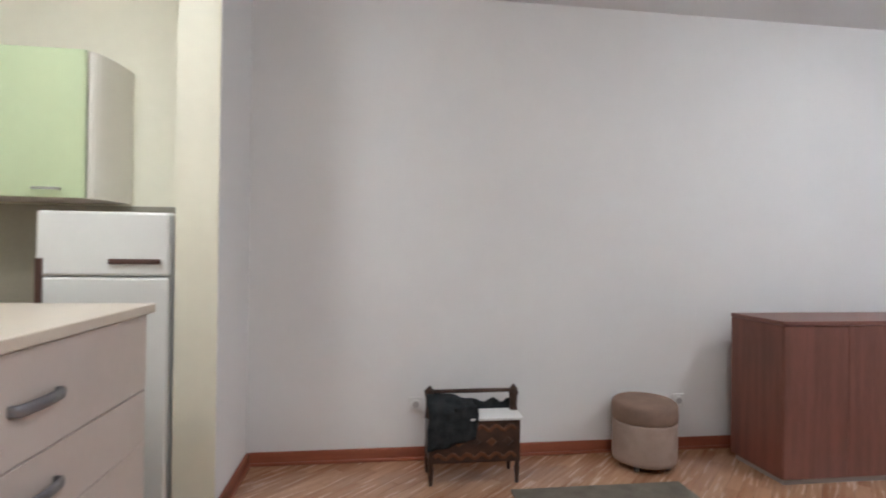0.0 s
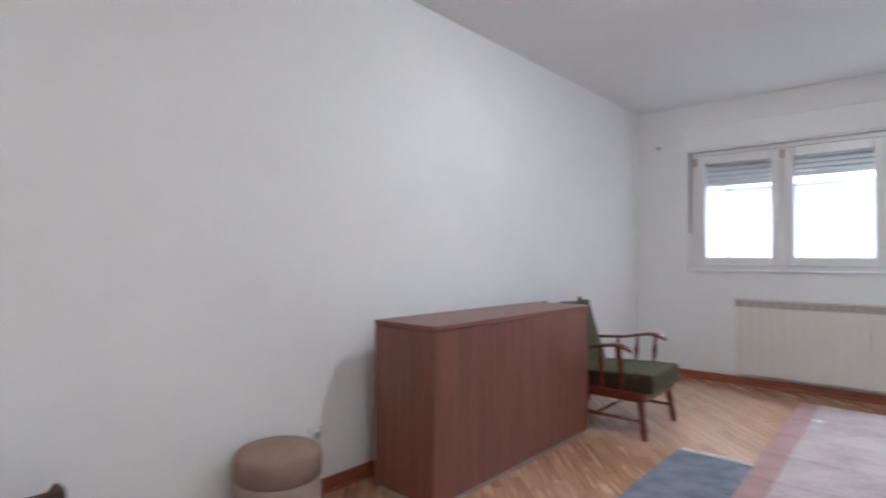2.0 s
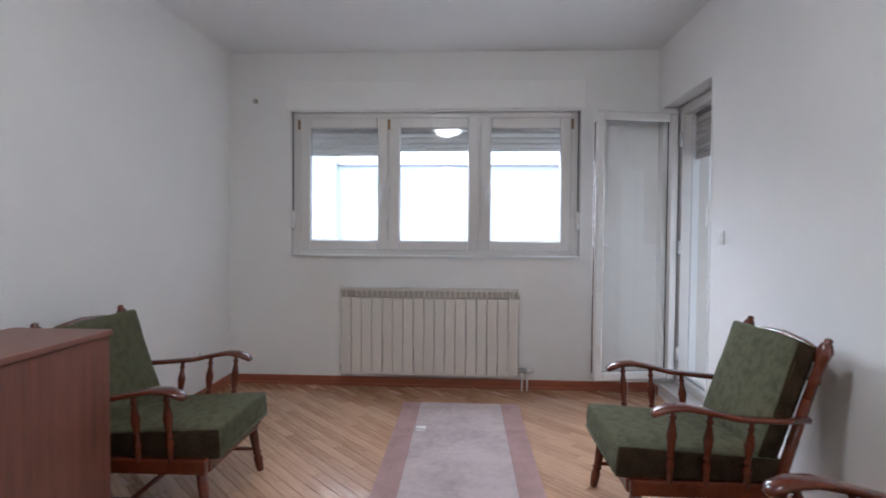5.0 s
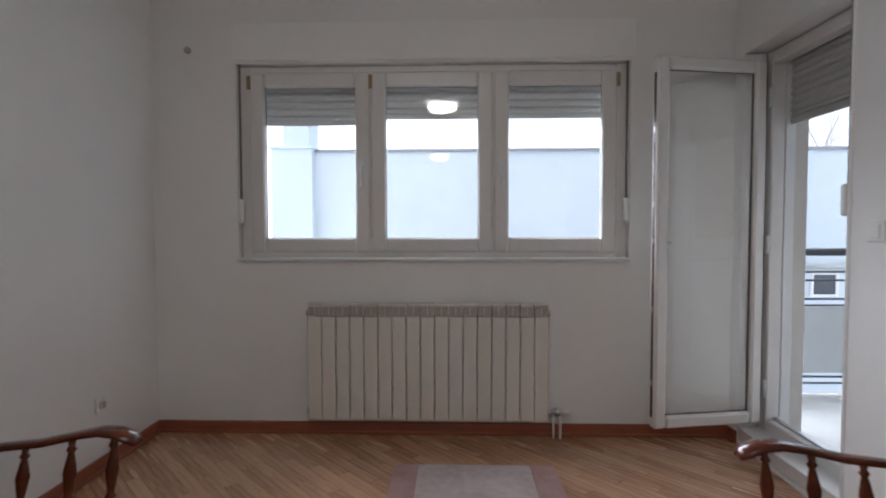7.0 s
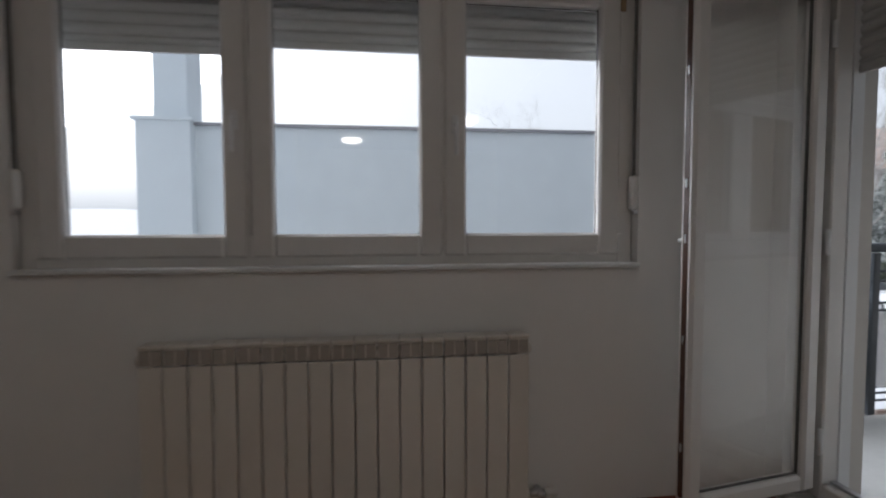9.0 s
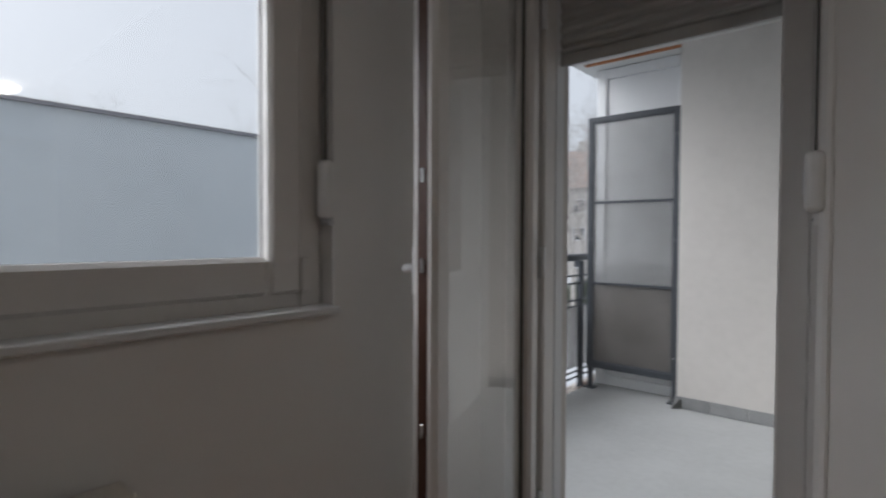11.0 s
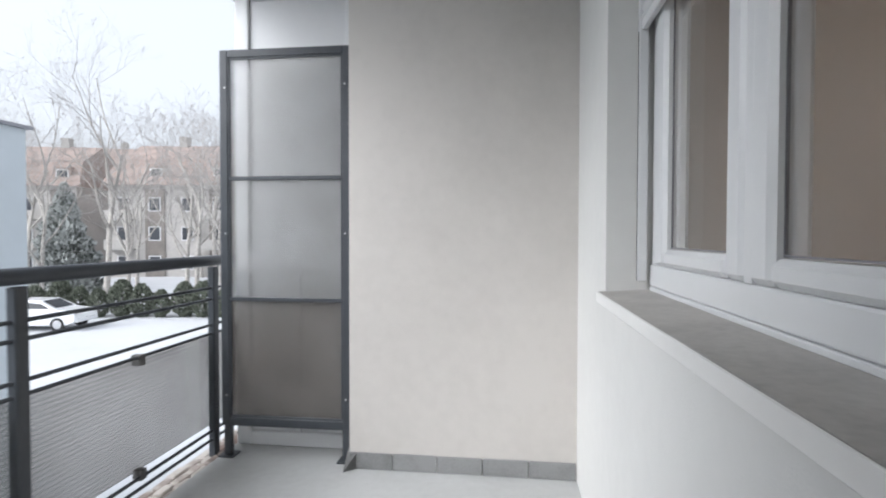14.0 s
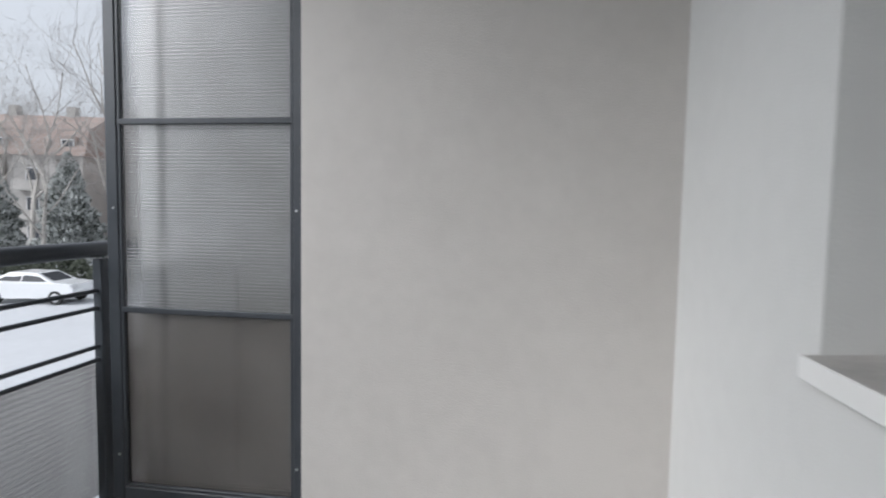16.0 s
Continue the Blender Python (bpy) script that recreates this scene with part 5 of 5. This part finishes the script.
def apartment(label, at, yaw, width, storeys, seed, dark_bays):
    t = thing("apartment_building", label, "building", (0, 0, 0))
    eave = 3.0 * storeys + 0.6
    part("wall", B(0, width, -12, 0, -0.5, eave), M_FACADE, t)
    bm = bmesh.new()
    o = 0.5
    pr = [(o, eave), (-1.6, eave + 2.9), (-6, eave + 5.0), (-10.4, eave + 2.9), (-12 - o, eave)]
    a = [bm.verts.new((-o + (0 if i in (0, 4) else 0.6), y, z)) for i, (y, z) in enumerate(pr)]
    b = [bm.verts.new((width + o - (0 if i in (0, 4) else 0.6), y, z)) for i, (y, z) in enumerate(pr)]
    bm.faces.new(a), bm.faces.new(b)
    for i in range(5):
        bm.faces.new((a[i], a[(i + 1) % 5], b[(i + 1) % 5], b[i]))
    roof = part("roof", bm, M_ROOF, t, "red-brown tiled mansard roof")
    n = int(width / 2.9)
    for k in range(3):
        x = width * (k + 0.6) / 3.3
        part("chimney", B(x, x + 0.9, -6.6, -5.6, eave + 4.4, eave + 6.0), M_SLAB, roof)
    fr = pn = None
    for i in range(n):
        x = 1.5 + i * (width - 3.0) / max(1, n - 1)
        dark = i % 4 in dark_bays
        if dark:
            part("bay", B(x - 1.0, x + 1.0, 0.0, 0.12, 0.2, eave - 0.4), M_FACADE2, t, "dark brown clad bay")
        for s in range(storeys + 1):
            z = 0.9 + 3.0 * s
            y = 0.13 if dark else 0.0
            if s == storeys:
                if i % 2:
                    continue
                dm = part("dormer", B(x - 0.85, x + 0.85, -1.7, -0.25, z - 0.1, z + 1.75), M_ROOF, roof)
                y = -0.24
            ww = 0.62
            f = new("window", fr) if fr else part("window", frame_bars(bmesh.new(), "y", 0, 0.06, -ww, ww, 0, 1.45, 0.09, 0.0), M_PVC, t)
            fr = f.data
            f.parent = t
            f.location = (x, y, z)
            p = new("pane", pn) if pn else part("pane", B(-ww + 0.08, ww - 0.08, 0.012, 0.02, 0.08, 1.37), M_PANE, f)
            pn = p.data
            p.parent = f
            if i % 3 == 1 and 0 < s < storeys:
                bl = part("balcony", B(x - 1.3, x + 1.3, y + 0.01, y + 1.2, z - 0.95, z - 0.8), M_SLAB, t)
                part("parapet", B(x - 1.3, x + 1.3, y + 1.12, y + 1.2, z - 0.8, z + 0.1), M_FACADE, bl)
    t.matrix_basis = pose(*at, 0, 0, yaw)
    return t


apartment("pale three-storey apartment house with a red mansard roof", (19.9, -52.5, GZ), 7.35, 26, 3, 1, (0, 2))
apartment("older apartment house with dark bays and a red roof", (50, -50, GZ), 14, 20, 3, 2, (0, 2))
apartment("distant apartment house under a red roof", (20, -84, GZ + 1.5), 3, 30, 4, 3, (1,))
apartment("distant apartment house under a tiled roof", (62, -78, GZ + 1.5), 16, 30, 4, 4, (2,))
apartment("distant apartment house behind the yard", (-16, -70, GZ + 0.5), -4, 26, 3, 5, (2,))


def car(label, m):
    c = thing("car", label, "car", (0, 0, 0))
    bm = bmesh.new()
    prof = [(-2.15, 0.45), (-2.18, 0.70), (-2.05, 0.92), (-1.25, 0.99), (-0.45, 1.40), (0.75, 1.42), (1.55, 1.02), (2.1, 0.96), (2.2, 0.70), (2.18, 0.42), (1.75, 0.30), (-1.75, 0.30)]
    rows = []
    for yy, k in ((-0.86, 0.0), (-0.80, 1.0), (0.80, 1.0), (0.86, 0.0)):
        rows.append([bm.verts.new((x * (1 if k else 0.985), yy * (0.80 if (z > 1.1 and not k) else 0.82 if z > 1.1 else 1.0), z - (0.03 if not k else 0))) for x, z in prof])
    for r0, r1 in zip(rows, rows[1:]):
        for k in range(12):
            bm.faces.new((r0[k], r0[(k + 1) % 12], r1[(k + 1) % 12], r1[k]))
    bm.faces.new(rows[0]), bm.faces.new(rows[-1])
    part("body", bm, M_CAR, c)
    for s in (-1, 1):
        for pts in (((-1.05, 1.03), (-0.45, 1.32), (0.10, 1.34), (0.10, 1.03)), ((0.16, 1.03), (0.16, 1.34), (0.70, 1.33), (1.28, 1.05))):
            bm = bmesh.new()
            vs = [bm.verts.new((x, s * (0.862 if z < 1.1 else 0.70), z)) for x, z in pts]
            bm.faces.new(vs)
            bmesh.ops.solidify(bm, geom=bm.faces[:], thickness=0.012)
            part("side_window", bm, M_PANE, c, "dark side glass")
        for x in (-1.38, 1.35):
            w = part("wheel", sweep(bmesh.new(), [(x, s * 0.70, 0.31), (x, s * 0.885, 0.31)], [0.31, 0.31], 20), M_TYRE, c, "black tyre")
            part("rim", sweep(bmesh.new(), [(x, s * 0.886, 0.31), (x, s * 0.893, 0.31)], [0.20, 0.17], 14), M_CHROME, w)
        part("headlight", B(-2.17, -2.02, s * 0.5, s * 0.78, 0.70, 0.84, 0.02), M_GLASS, c)
        part("tail_light", B(2.05, 2.205, s * 0.55, s * 0.80, 0.76, 0.90, 0.02), M_RUST, c)
    for x0, x1, z0, z1 in ((-1.17, -0.55, 1.03, 1.36), (0.85, 1.45, 1.37, 1.08)):
        bm = bmesh.new()
        bm.faces.new([bm.verts.new(p) for p in ((x0, -0.62, z0 + 0.02), (x0, 0.62, z0 + 0.02), (x1, 0.55, z1 + 0.02), (x1, -0.55, z1 + 0.02))])
        bmesh.ops.solidify(bm, geom=bm.faces[:], thickness=0.012)
        part("windscreen", bm, M_PANE, c, "dark sloping glass")
    part("bumper", B(-2.22, -2.12, -0.78, 0.78, 0.38, 0.56, 0.03), M_CAR, c)
    part("bumper", B(2.14, 2.24, -0.78, 0.78, 0.38, 0.56, 0.03), M_CAR, c)
    c.matrix_basis = m
    return c


car("white hatchback car parked on the snow", pose(26.9, -21.6, GZ, 0, 0, 8))
car("white saloon car parked beside the other", pose(33.2, -22.5, GZ, 0, 0, 10))

# ---- parquet strips, last ----
PLW, PLL = 0.066, 0.46
ca, sa = math.cos(math.pi / 4), math.sin(math.pi / 4)
bm = bmesh.new()
hw, hl, g, c = PLW / 2 - 0.0006, PLL / 2 - 0.0006, -0.011, 0.0012
lo = [bm.verts.new((x, y, g)) for x, y in ((-hl, -hw), (hl, -hw), (hl, hw), (-hl, hw))]
md = [bm.verts.new((x, y, -c)) for x, y in ((-hl, -hw), (hl, -hw), (hl, hw), (-hl, hw))]
hi = [bm.verts.new((x, y, 0)) for x, y in ((-hl + c, -hw + c), (hl - c, -hw + c), (hl - c, hw - c), (-hl + c, hw - c))]
bm.faces.new(hi)
for k in range(4):
    j = (k + 1) % 4
    bm.faces.new((lo[k], lo[j], md[j], md[k]))
    bm.faces.new((md[k], md[j], hi[j], hi[k]))
plank_mesh = finish("plank", bm, M_PLANK)
verts, faces, count = [], [], 0
FX0, FX1, FY0, FY1 = -3.3, EX, -0.6, NY


def clip(poly, axis, lim, keep):
    out = []
    for a, b in zip(poly, poly[1:] + poly[:1]):
        ia, ib = (a[axis] - lim) * keep >= 0, (b[axis] - lim) * keep >= 0
        if ia:
            out.append(a)
        if ia != ib:
            f = (lim - a[axis]) / (b[axis] - a[axis])
            out.append((a[0] + f * (b[0] - a[0]), a[1] + f * (b[1] - a[1])))
    return out


for r in range(-110, 110):
    v0 = r * PLW
    shift = (r * 0.37 % 1) * PLL
    for q in range(-22, 22):
        u0 = q * PLL + shift
        cx, cy = 1.5 + u0 * ca - v0 * sa, 2.0 + u0 * sa + v0 * ca
        if not (FX0 - 0.4 < cx < FX1 + 0.4 and FY0 - 0.4 < cy < FY1 + 0.4):
            continue
        poly = [(cx + a * ca - b * sa, cy + a * sa + b * ca) for a, b in ((-hl, -hw), (hl, -hw), (hl, hw), (-hl, hw))]
        low_y = SY if cx > 0.55 else FY0
        inside = all(FX0 < x < FX1 and low_y < y < FY1 for x, y in poly)
        if inside and count < 300 and 3.1 < cx and 1.1 < cy:
            o = new("plank", plank_mesh)
            o.parent = floor
            o.location = (cx, cy, 0)
            o.rotation_euler = (0, 0, math.pi / 4)
            count += 1
            continue
        for ax, lim, keep in ((0, FX0, 1), (0, FX1, -1), (1, low_y, 1), (1, FY1, -1)):
            poly = clip(poly, ax, lim, keep) if len(poly) > 2 else []
        if len(poly) < 3:
            continue
        n0, n = len(verts), len(poly)
        verts += [(x, y, 0) for x, y in poly] + [(x, y, g) for x, y in poly]
        faces.append(tuple(range(n0, n0 + n)))
        for k in range(n):
            j = (k + 1) % n
            faces.append((n0 + k, n0 + n + k, n0 + n + j, n0 + j))
rest = bpy.data.meshes.new("plank_field")
rest.from_pydata(verts, [], faces)
rest.materials.append(M_PLANK_J)
ob = new("plank_field", rest)
ob.parent = floor
tagged(ob, "oak strip parquet", kind="stuff")
